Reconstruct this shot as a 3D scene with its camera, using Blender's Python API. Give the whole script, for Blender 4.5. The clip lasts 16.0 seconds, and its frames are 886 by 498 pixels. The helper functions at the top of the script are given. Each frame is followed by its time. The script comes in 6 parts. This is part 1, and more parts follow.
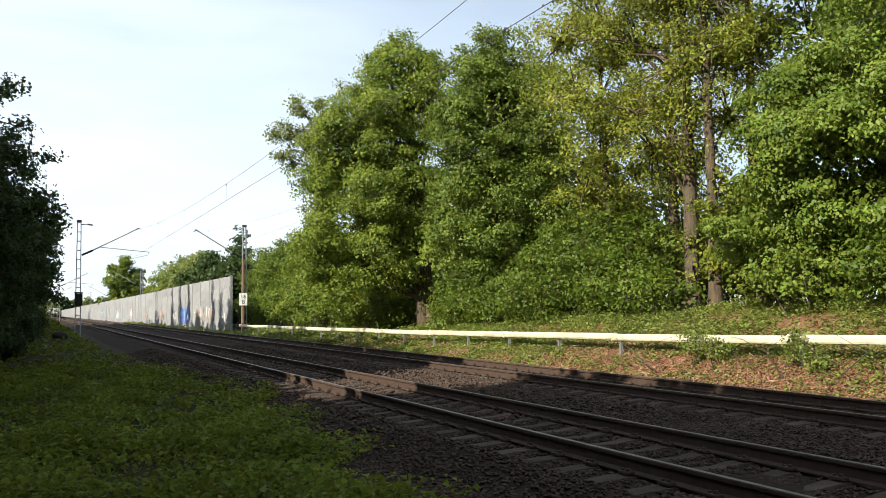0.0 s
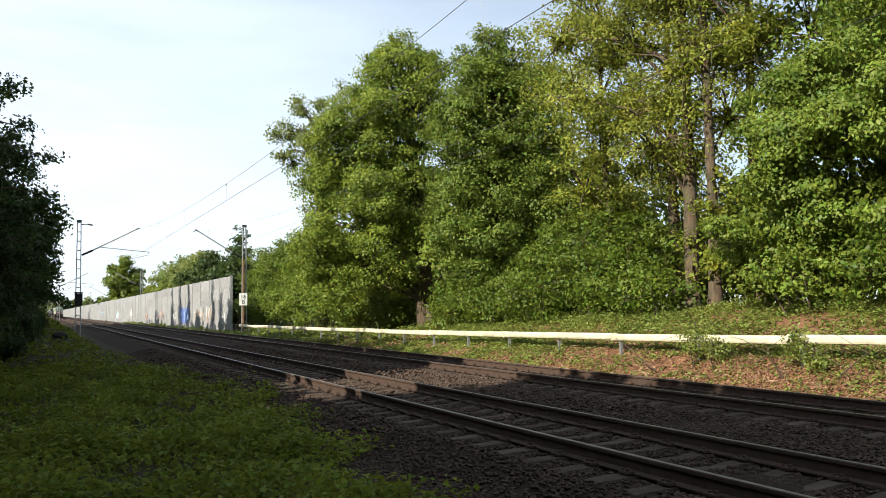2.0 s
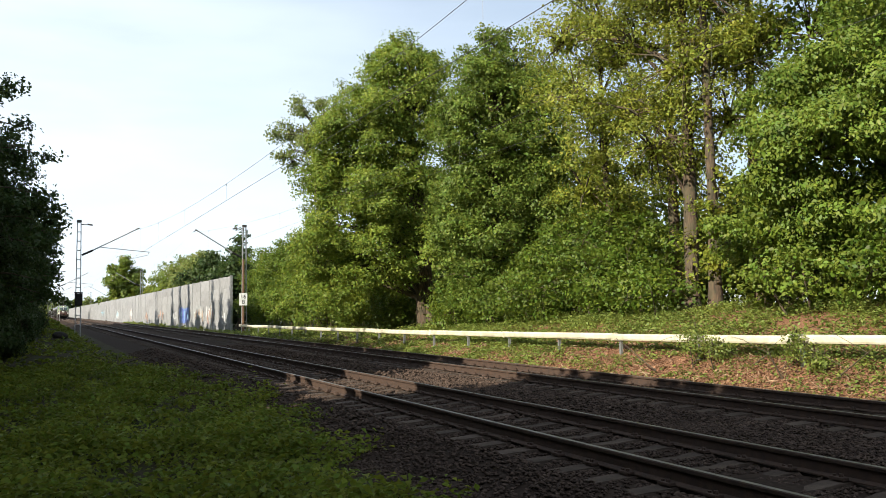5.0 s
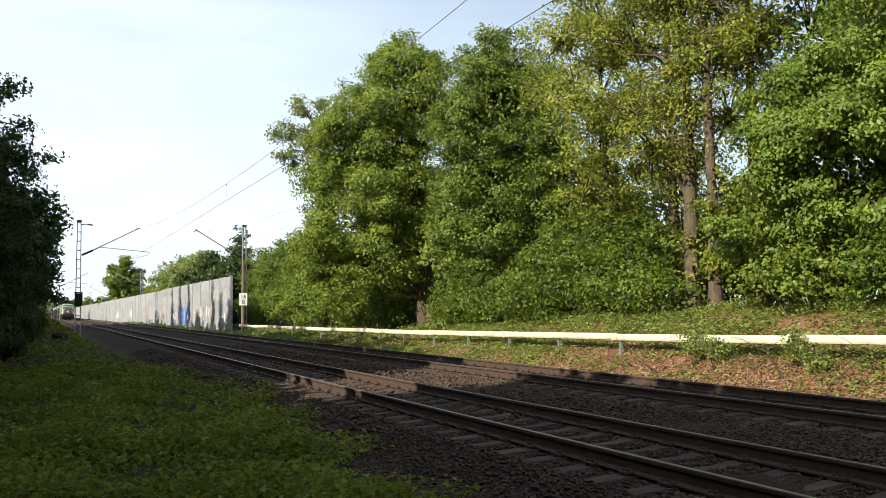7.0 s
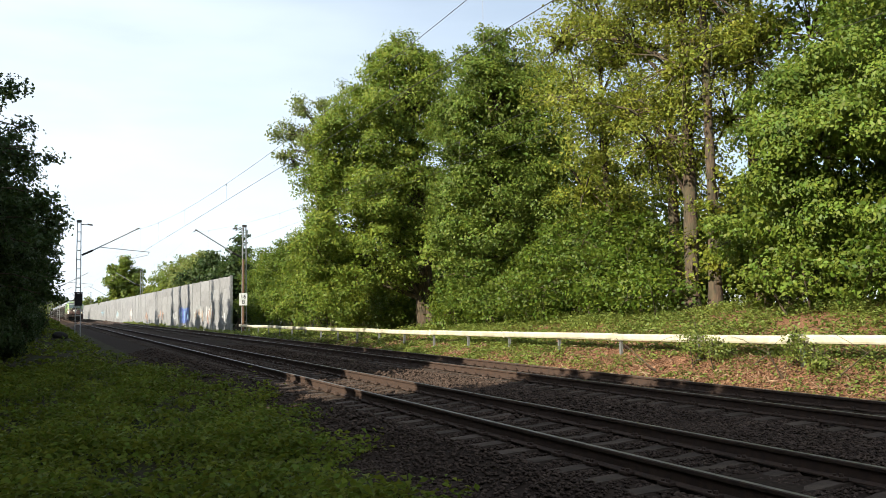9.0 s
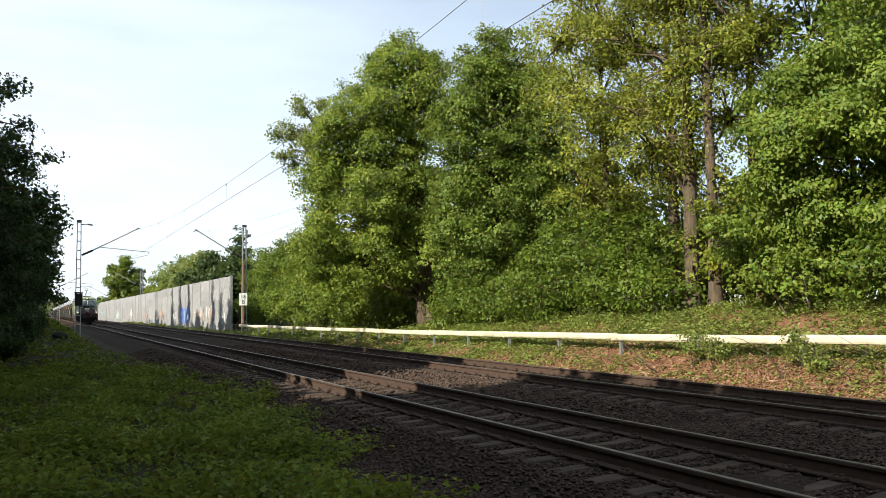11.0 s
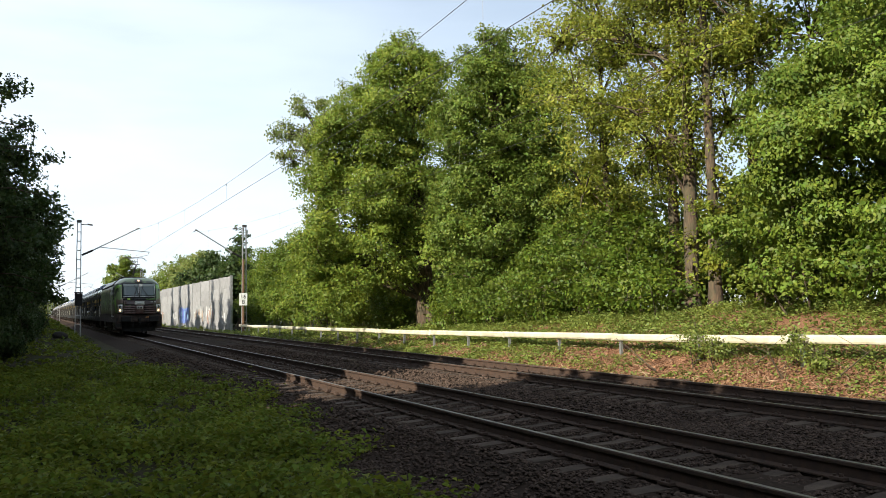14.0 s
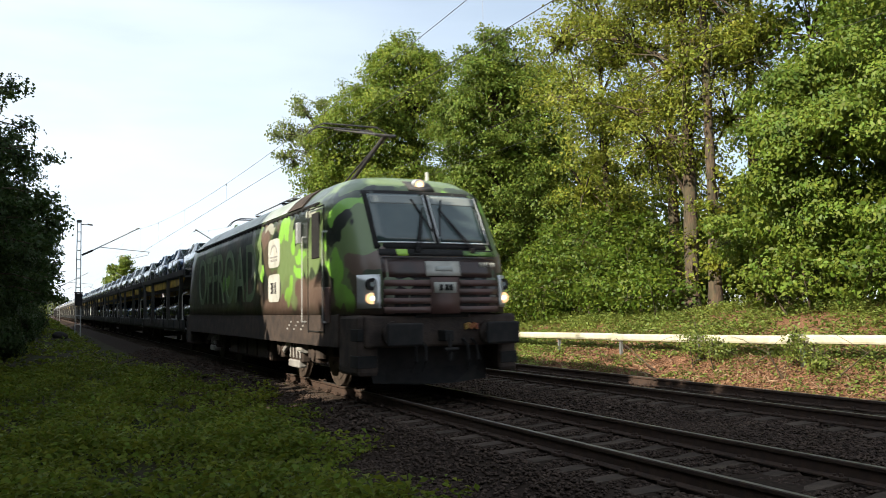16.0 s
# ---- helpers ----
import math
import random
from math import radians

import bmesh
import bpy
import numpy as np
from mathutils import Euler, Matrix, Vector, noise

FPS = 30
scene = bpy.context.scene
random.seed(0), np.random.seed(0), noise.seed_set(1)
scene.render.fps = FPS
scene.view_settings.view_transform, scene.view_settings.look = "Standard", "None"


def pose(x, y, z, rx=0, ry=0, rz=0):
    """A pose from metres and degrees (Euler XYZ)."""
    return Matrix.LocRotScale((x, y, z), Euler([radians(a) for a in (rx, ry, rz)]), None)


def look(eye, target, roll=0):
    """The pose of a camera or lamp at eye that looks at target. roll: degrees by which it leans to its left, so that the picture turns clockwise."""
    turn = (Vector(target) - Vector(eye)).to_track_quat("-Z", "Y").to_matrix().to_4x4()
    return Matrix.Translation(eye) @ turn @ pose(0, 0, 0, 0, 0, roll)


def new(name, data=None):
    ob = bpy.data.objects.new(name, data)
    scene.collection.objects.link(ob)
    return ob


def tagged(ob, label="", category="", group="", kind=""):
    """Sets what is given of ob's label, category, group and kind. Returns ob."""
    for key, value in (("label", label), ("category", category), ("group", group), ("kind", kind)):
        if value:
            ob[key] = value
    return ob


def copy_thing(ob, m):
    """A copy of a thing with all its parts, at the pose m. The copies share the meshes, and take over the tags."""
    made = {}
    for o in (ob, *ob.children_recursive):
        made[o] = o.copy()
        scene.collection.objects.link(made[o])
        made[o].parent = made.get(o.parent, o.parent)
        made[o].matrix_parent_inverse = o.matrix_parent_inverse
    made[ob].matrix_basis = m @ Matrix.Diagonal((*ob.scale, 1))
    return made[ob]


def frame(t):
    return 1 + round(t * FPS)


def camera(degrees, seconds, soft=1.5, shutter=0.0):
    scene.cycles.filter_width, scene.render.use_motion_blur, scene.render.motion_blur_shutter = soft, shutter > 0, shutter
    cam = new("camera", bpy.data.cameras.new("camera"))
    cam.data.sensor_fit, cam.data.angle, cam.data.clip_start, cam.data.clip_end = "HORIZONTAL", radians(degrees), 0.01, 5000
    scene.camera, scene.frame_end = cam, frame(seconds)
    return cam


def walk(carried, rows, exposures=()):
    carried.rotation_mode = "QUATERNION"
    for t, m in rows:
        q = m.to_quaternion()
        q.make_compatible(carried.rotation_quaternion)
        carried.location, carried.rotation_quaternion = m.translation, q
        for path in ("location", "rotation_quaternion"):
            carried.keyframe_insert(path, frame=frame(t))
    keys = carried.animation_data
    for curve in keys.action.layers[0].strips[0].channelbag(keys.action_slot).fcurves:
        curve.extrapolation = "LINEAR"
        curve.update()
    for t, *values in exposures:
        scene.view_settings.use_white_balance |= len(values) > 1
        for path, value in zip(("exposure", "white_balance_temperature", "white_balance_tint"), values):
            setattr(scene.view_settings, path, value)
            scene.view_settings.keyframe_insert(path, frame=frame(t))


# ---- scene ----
cam = camera(54.82, 16.0, soft=0.8, shutter=0.12)
EYE = (0.0, 0.0, 1.458)
AIM = (0.425, 0.903, 1.458 + 0.0699)
walk(cam, [(0.0, look(EYE, AIM, -0.772)), (16.0, look(EYE, AIM, -0.772))], exposures=[(0.0, 1.10), (16.0, 1.10)])

# ---- light ----
SUN_FROM = Vector((-0.80, -0.32, 0.50)).normalized()
world = bpy.data.worlds.new("sky")
scene.world = world
world.use_nodes = True
wt = world.node_tree
wt.nodes.clear()
w_out = wt.nodes.new("ShaderNodeOutputWorld")
w_bg = wt.nodes.new("ShaderNodeBackground")
w_sky = wt.nodes.new("ShaderNodeTexSky")
w_sky.sky_type = "NISHITA"
w_sky.sun_disc = False
w_sky.sun_elevation = math.asin(SUN_FROM.z)
w_sky.sun_rotation = math.atan2(SUN_FROM.x, SUN_FROM.y)
w_sky.air_density, w_sky.dust_density, w_sky.ozone_density = 1.0, 0.7, 1.5
# thin high cloud that whitens the blue
w_geo = wt.nodes.new("ShaderNodeTexCoord")
w_map = wt.nodes.new("ShaderNodeMapping")
w_map.inputs["Scale"].default_value = (1.2, 1.2, 5.0)
w_noise = wt.nodes.new("ShaderNodeTexNoise")
w_noise.inputs["Scale"].default_value = 1.6
w_noise.inputs["Detail"].default_value = 6
w_ramp = wt.nodes.new("ShaderNodeValToRGB")
w_ramp.color_ramp.elements[0].position = 0.30
w_ramp.color_ramp.elements[0].color = (0.62, 0.62, 0.62, 1)
w_ramp.color_ramp.elements[1].position = 0.62
w_ramp.color_ramp.elements[1].color = (0.95, 0.95, 0.95, 1)
w_mix = wt.nodes.new("ShaderNodeMixRGB")
w_mix.inputs["Color2"].default_value = (8.4, 9.5, 10.6, 1)
wt.links.new(w_geo.outputs["Generated"], w_map.inputs["Vector"])
wt.links.new(w_map.outputs["Vector"], w_noise.inputs["Vector"])
wt.links.new(w_noise.outputs["Fac"], w_ramp.inputs["Fac"])
# the veil thins out away from the sun and higher up
w_sep = wt.nodes.new("ShaderNodeSeparateXYZ")
w_sum = wt.nodes.new("ShaderNodeMath")
w_thin = wt.nodes.new("ShaderNodeMapRange")
w_thin.inputs["From Min"].default_value, w_thin.inputs["From Max"].default_value = 0.28, 0.72
w_thin.inputs["To Min"].default_value, w_thin.inputs["To Max"].default_value = 1.0, 0.60
w_mul = wt.nodes.new("ShaderNodeMath")
w_mul.operation = "MULTIPLY"
wt.links.new(w_geo.outputs["Generated"], w_sep.inputs[0])
wt.links.new(w_sep.outputs["X"], w_sum.inputs[0])
wt.links.new(w_sep.outputs["Z"], w_sum.inputs[1])
wt.links.new(w_sum.outputs[0], w_thin.inputs["Value"])
wt.links.new(w_ramp.outputs["Color"], w_mul.inputs[0])
wt.links.new(w_thin.outputs["Result"], w_mul.inputs[1])
wt.links.new(w_mul.outputs[0], w_mix.inputs["Fac"])
wt.links.new(w_sky.outputs["Color"], w_mix.inputs["Color1"])
wt.links.new(w_mix.outputs["Color"], w_bg.inputs["Color"])
w_bg.inputs["Strength"].default_value = 0.062
wt.links.new(w_bg.outputs["Background"], w_out.inputs["Surface"])

sun_data = bpy.data.lights.new("sun", "SUN")
sun_data.energy = 5.0
sun_data.angle = radians(0.6)
sun_data.color = (1.0, 0.92, 0.76)
sun = new("sun", sun_data)
sun.matrix_world = look(SUN_FROM * 60, (0, 0, 0))


# ---- materials ----
def material(name, base, rough=0.8, metal=0.0, var=None, scale=4.0, bump=0.0, bump_scale=40.0, spec=0.5,
             per_object=0.0, per_island=0.0, translucent=0.0, dirt=None, dirt_scale=1.2, dirt_amount=0.5, stretch=1.0):
    """A surface with two scales of variation: broad dirt, fine grain and relief."""
    m = bpy.data.materials.new(name)
    m.use_nodes = True
    nt = m.node_tree
    n, l = nt.nodes, nt.links
    bsdf = n["Principled BSDF"]
    bsdf.inputs["Roughness"].default_value = rough
    bsdf.inputs["Metallic"].default_value = metal
    bsdf.inputs["Specular IOR Level"].default_value = spec
    tex = n.new("ShaderNodeTexCoord")
    mapping = n.new("ShaderNodeMapping")
    mapping.inputs["Scale"].default_value = (1, 1, stretch)
    l.new(tex.outputs["Object"], mapping.inputs["Vector"])
    grain = mapping.outputs["Vector"]
    col = n.new("ShaderNodeRGB")
    col.outputs[0].default_value = (*base, 1)
    cur = col.outputs[0]
    if var:
        no = n.new("ShaderNodeTexNoise")
        no.inputs["Scale"].default_value = scale
        no.inputs["Detail"].default_value = 5
        l.new(grain, no.inputs["Vector"])
        rp = n.new("ShaderNodeMapRange")
        rp.inputs["From Min"].default_value, rp.inputs["From Max"].default_value = 0.35, 0.65
        l.new(no.outputs["Fac"], rp.inputs["Value"])
        mx = n.new("ShaderNodeMixRGB")
        mx.inputs["Color2"].default_value = (*var, 1)
        l.new(rp.outputs["Result"], mx.inputs["Fac"])
        l.new(cur, mx.inputs["Color1"])
        cur = mx.outputs["Color"]
    if dirt:
        no = n.new("ShaderNodeTexNoise")
        no.inputs["Scale"].default_value = dirt_scale
        no.inputs["Detail"].default_value = 8
        no.inputs["Roughness"].default_value = 0.65
        l.new(tex.outputs["Object"], no.inputs["Vector"])
        rp = n.new("ShaderNodeMapRange")
        rp.inputs["From Min"].default_value, rp.inputs["From Max"].default_value = 0.42, 0.68
        rp.inputs["To Max"].default_value = dirt_amount
        l.new(no.outputs["Fac"], rp.inputs["Value"])
        mx = n.new("ShaderNodeMixRGB")
        mx.inputs["Color2"].default_value = (*dirt, 1)
        l.new(rp.outputs["Result"], mx.inputs["Fac"])
        l.new(cur, mx.inputs["Color1"])
        cur = mx.outputs["Color"]
    for amount, node, socket in ((per_object, "ShaderNodeObjectInfo", "Random"), (per_island, "ShaderNodeNewGeometry", "Random Per Island")):
        if amount:
            oi = n.new(node)
            rp = n.new("ShaderNodeMapRange")
            rp.inputs["To Min"].default_value, rp.inputs["To Max"].default_value = 1 - amount, 1 + amount
            l.new(oi.outputs[socket], rp.inputs["Value"])
            hs = n.new("ShaderNodeHueSaturation")
            l.new(rp.outputs["Result"], hs.inputs["Value"])
            if translucent:
                r2 = n.new("ShaderNodeMapRange")
                r2.inputs["To Min"].default_value, r2.inputs["To Max"].default_value = 0.47, 0.52
                mul = n.new("ShaderNodeMath")
                mul.operation = "MULTIPLY"
                mul.inputs[1].default_value = 7.31
                fr = n.new("ShaderNodeMath")
                fr.operation = "FRACT"
                l.new(oi.outputs[socket], mul.inputs[0])
                l.new(mul.outputs[0], fr.inputs[0])
                l.new(fr.outputs[0], r2.inputs["Value"])
                l.new(r2.outputs["Result"], hs.inputs["Hue"])
            l.new(cur, hs.inputs["Color"])
            cur = hs.outputs["Color"]
    l.new(cur, bsdf.inputs["Base Color"])
    if bump:
        no = n.new("ShaderNodeTexNoise")
        no.inputs["Scale"].default_value = bump_scale
        no.inputs["Detail"].default_value = 4
        l.new(grain, no.inputs["Vector"])
        bp = n.new("ShaderNodeBump")
        bp.inputs["Strength"].default_value = bump
        bp.inputs["Distance"].default_value = 0.02
        l.new(no.outputs["Fac"], bp.inputs["Height"])
        l.new(bp.outputs["Normal"], bsdf.inputs["Normal"])
    if translucent:
        tr = n.new("ShaderNodeBsdfTranslucent")
        bright = n.new("ShaderNodeHueSaturation")
        bright.inputs["Value"].default_value = 1.5
        bright.inputs["Hue"].default_value = 0.48
        l.new(cur, bright.inputs["Color"])
        l.new(bright.outputs["Color"], tr.inputs["Color"])
        ms = n.new("ShaderNodeMixShader")
        ms.inputs["Fac"].default_value = translucent
        l.new(bsdf.outputs[0], ms.inputs[1])
        l.new(tr.outputs[0], ms.inputs[2])
        l.new(ms.outputs[0], n["Material Output"].inputs["Surface"])
    return m


def leaf_material(name, base, var, spec=0.28):
    return material(name, base, 0.55, 0, var, 1.1, per_island=0.24, translucent=0.36, spec=spec)


LEAF_GREEN = leaf_material("leaf_green", (0.136, 0.188, 0.025), (0.062, 0.098, 0.014))
LEAF_FRESH = leaf_material("leaf_fresh", (0.146, 0.208, 0.028), (0.072, 0.118, 0.016))
LEAF_HORNBEAM = leaf_material("leaf_hornbeam", (0.138, 0.206, 0.032), (0.064, 0.102, 0.016))
LEAF_MAPLE = leaf_material("leaf_maple", (0.172, 0.236, 0.032), (0.09, 0.142, 0.02))
LEAF_OAK = leaf_material("leaf_oak", (0.215, 0.246, 0.032), (0.118, 0.154, 0.02))
# dark green with the verge trees' own shade put into the leaf colour
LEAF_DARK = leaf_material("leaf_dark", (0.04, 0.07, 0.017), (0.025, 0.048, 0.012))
LEAF_PALE = leaf_material("leaf_pale", (0.158, 0.195, 0.055), (0.108, 0.148, 0.036))
LEAF_HERB = leaf_material("leaf_herb", (0.132, 0.172, 0.022), (0.068, 0.100, 0.012), 0.08)
LEAF_HAZEL = leaf_material("leaf_hazel", (0.108, 0.165, 0.018), (0.05, 0.086, 0.01))
LEAF_BANK = leaf_material("leaf_bank", (0.180, 0.232, 0.050), (0.105, 0.148, 0.030))
LEAF_DRY = material("leaf_dry", (0.25, 0.130, 0.070), 0.9, 0, (0.16, 0.082, 0.045), 3.0, per_island=0.4)
BARK = material("bark", (0.098, 0.064, 0.040), 0.95, 0, (0.030, 0.022, 0.015), 13, 1.0, 22, stretch=0.22, dirt=(0.060, 0.062, 0.030), dirt_scale=2.2, dirt_amount=0.75)
SOIL = material("soil", (0.034, 0.028, 0.016), 1.0, 0, (0.022, 0.028, 0.010), 1.5, 0.6, 25, dirt=(0.048, 0.034, 0.020), dirt_scale=0.5, spec=0.1)
BALLAST = material("ballast", (0.036, 0.026, 0.020), 0.95, 0, (0.022, 0.016, 0.013), 14, 0.5, 22, dirt=(0.036, 0.023, 0.017), dirt_scale=0.7, spec=0.05)
STONE = material("ballast_stone", (0.072, 0.050, 0.039), 0.95, 0, (0.046, 0.032, 0.025), 3, 0.3, 60, per_island=0.34, spec=0.12)
CONCRETE = material("sleeper_concrete", (0.076, 0.056, 0.043), 0.9, 0, (0.048, 0.036, 0.028), 8, 0.4, 60, per_object=0.2, dirt=(0.045, 0.033, 0.026), dirt_scale=3, spec=0.15)
RUST = material("rusty_rail_steel", (0.070, 0.044, 0.032), 0.8, 0.2, (0.048, 0.034, 0.028), 9, 0.35, 70, spec=0.2)
RAILTOP = material("polished_rail_head", (0.27, 0.25, 0.23), 0.5, 1.0, (0.19, 0.17, 0.155), 6)
WALLMAT = material("barrier_panel", (0.250, 0.252, 0.258), 0.85, 0, (0.210, 0.212, 0.218), 3, 0.25, 30, per_object=0.10, dirt=(0.13, 0.13, 0.13), dirt_scale=0.8, dirt_amount=0.45)
STEEL = material("galvanised_steel", (0.36, 0.37, 0.37), 0.5, 0.7, (0.27, 0.27, 0.27), 8, 0.1, 60)
DARKSTEEL = material("dark_steel", (0.05, 0.052, 0.055), 0.55, 0.4, (0.085, 0.07, 0.06), 5, 0.1, 50)
PIPE = material("cream_pipe_paint", (0.58, 0.54, 0.41), 0.6, 0, (0.48, 0.44, 0.32), 4, 0.1, 40, dirt=(0.26, 0.23, 0.16), dirt_scale=2.5, dirt_amount=0.6)
BLACK = material("black_rubber", (0.012, 0.012, 0.012), 0.75, 0, (0.022, 0.02, 0.019), 6, spec=0.2)


# ---- mesh helpers ----
def link(name, mesh, mat, parent=None, label=""):
    ob = new(name, mesh)
    for k in (mat if isinstance(mat, (list, tuple)) else [mat]):
        mesh.materials.append(k)
    if parent:
        ob.parent = parent
    if label:
        ob["label"] = label
    return ob


def part(name, bm, mat, parent=None, label="", smooth=False):
    """One mesh object out of a bmesh."""
    me = bpy.data.meshes.new(name)
    bm.to_mesh(me)
    bm.free()
    if smooth:
        for f in me.polygons:
            f.use_smooth = True
    return link(name, me, mat, parent, label)


def share(name, ob, parent, x=0, y=0, z=0, rx=0, ry=0, rz=0):
    """Another object on the mesh of ob."""
    o = new(name, ob.data)
    o.parent = parent
    o.matrix_local = pose(x, y, z, rx, ry, rz)
    return o


def empty(name, m, label, category, group="", kind=""):
    e = new(name)
    e.empty_display_size = 0.2
    e.matrix_world = m
    return tagged(e, label, category, group, kind)


def box(bm, x, y, z, sx, sy, sz, bev=0.0, rot=None):
    r = bmesh.ops.create_cube(bm, size=1.0, matrix=Matrix.Translation((x, y, z)) @ (rot or Matrix()) @ Matrix.Diagonal((sx, sy, sz, 1)))
    if bev:
        es = list({e for v in r["verts"] for e in v.link_edges})
        bmesh.ops.bevel(bm, geom=es, offset=bev, segments=2, affect="EDGES", profile=0.5)
    return bm


def cyl(bm, a, b, r, seg=10, r2=None):
    a, b = Vector(a), Vector(b)
    q = (b - a).to_track_quat("Z", "Y").to_matrix().to_4x4()
    bmesh.ops.create_cone(bm, cap_ends=True, segments=seg, radius1=r, radius2=r if r2 is None else r2, depth=(b - a).length,
                          matrix=Matrix.Translation((a + b) / 2) @ q)
    return bm


def tube(pts, radii, seg=7):
    """Vertices and faces of a tapering, bent limb."""
    vs, fs = [], []
    pts = [Vector(p) for p in pts]
    for i, p in enumerate(pts):
        d = (pts[min(i + 1, len(pts) - 1)] - pts[max(i - 1, 0)]).normalized()
        u = d.orthogonal().normalized() if abs(d.z) < 0.9 else Vector((1, 0, 0)).cross(d).normalized()
        w = d.cross(u)
        for k in range(seg):
            a = 2 * math.pi * k / seg
            vs.append(p + (u * math.cos(a) + w * math.sin(a)) * radii[i])
    for i in range(len(pts) - 1):
        for k in range(seg):
            k2 = (k + 1) % seg
            fs.append((i * seg + k, i * seg + k2, (i + 1) * seg + k2, (i + 1) * seg + k))
    return vs, fs


def array_mesh(name, co, faces_n, idx):
    """A mesh out of arrays: co (n, 3), faces of faces_n corners, idx flat."""
    me = bpy.data.meshes.new(name)
    me.vertices.add(len(co))
    me.vertices.foreach_set("co", np.asarray(co, np.float32).ravel())
    nf = len(idx) // faces_n
    me.loops.add(len(idx))
    me.loops.foreach_set("vertex_index", np.asarray(idx, np.int32))
    me.polygons.add(nf)
    me.polygons.foreach_set("loop_start", np.arange(0, nf * faces_n, faces_n, dtype=np.int32))
    me.polygons.foreach_set("loop_total", np.full(nf, faces_n, np.int32))
    me.update(calc_edges=True)
    return me


def unit(v):
    return v / np.maximum(np.linalg.norm(v, axis=1, keepdims=True), 1e-6)


def oval_leaf_mesh(name, c, nrm, size, rng, aspect=0.54):
    """Oval leaves with a drooping tip: one six-cornered face each."""
    n = len(c)
    t = unit(np.cross(nrm, rng.normal(size=(n, 3))) + np.array([0, 0, -0.25]))
    b = unit(np.cross(nrm, t))
    s = size[:, None]
    droop = np.array([0, 0, -0.10]) * s
    w = s * aspect * 0.5
    v = np.stack([c - t * s * 0.5, c - t * s * 0.22 + b * w * 0.86, c + t * s * 0.14 + b * w, c + t * s * 0.5 + droop, c + t * s * 0.14 - b * w, c - t * s * 0.22 - b * w * 0.86], 1)
    return array_mesh(name, v.reshape(-1, 3), 6, np.arange(6 * n))


def leaf_mesh(name, c, nrm, size, rng, aspect=0.62):
    """Folded, pointed leaves: one four-cornered face each."""
    n = len(c)
    t = unit(np.cross(nrm, rng.normal(size=(n, 3))))
    b = np.cross(nrm, t)
    s = size[:, None]
    fold = 0.18 * s * nrm
    v = np.stack([c - t * s * 0.5, c + b * s * aspect * 0.5 + fold - t * s * 0.08, c + t * s * 0.5, c - b * s * aspect * 0.5 + fold - t * s * 0.08], 1)
    return array_mesh(name, v.reshape(-1, 3), 4, np.arange(4 * n))


def crown_points(lobes, sprays, per, spread, rng, shell=0.62):
    """Leaf places on uneven lobes: each lobe carries smaller clumps, each clump sprays of leaves, with gaps between them."""
    L = np.array(lobes, float)
    K = 22
    m = len(L) * K
    d0 = unit(rng.normal(size=(m, 3)) + np.array([0, 0, 0.12]))
    par = np.repeat(np.arange(len(L)), K)
    cen = L[par, :3] + d0 * L[par, 3:6] * (shell + (0.92 - shell) * rng.random(m))[:, None]
    rad = L[par, 3] * (0.19 + 0.17 * rng.random(m))
    k = rng.choice(m, sprays, p=rad ** 2 / (rad ** 2).sum())
    d = unit(rng.normal(size=(sprays, 3)) + d0[k] * 0.7 + np.array([0, 0, 0.35]))
    sp = cen[k] + d * np.array([1, 1, 0.55]) * (rad[k] * (0.72 + 0.36 * rng.random(sprays)))[:, None]
    off = np.clip(rng.normal(size=(sprays, per, 3)), -1.6, 1.6) * np.array([1, 1, 0.55]) * spread
    c = (sp[:, None, :] + off).reshape(-1, 3)
    nr = np.repeat(d * 0.75 + rng.normal(size=(sprays, 3)) * 0.32, per, 0) + np.array([0, 0, 0.3]) + rng.normal(size=(sprays * per, 3)) * 0.26
    return c, unit(nr), sp, par[k]


SWAYING = []


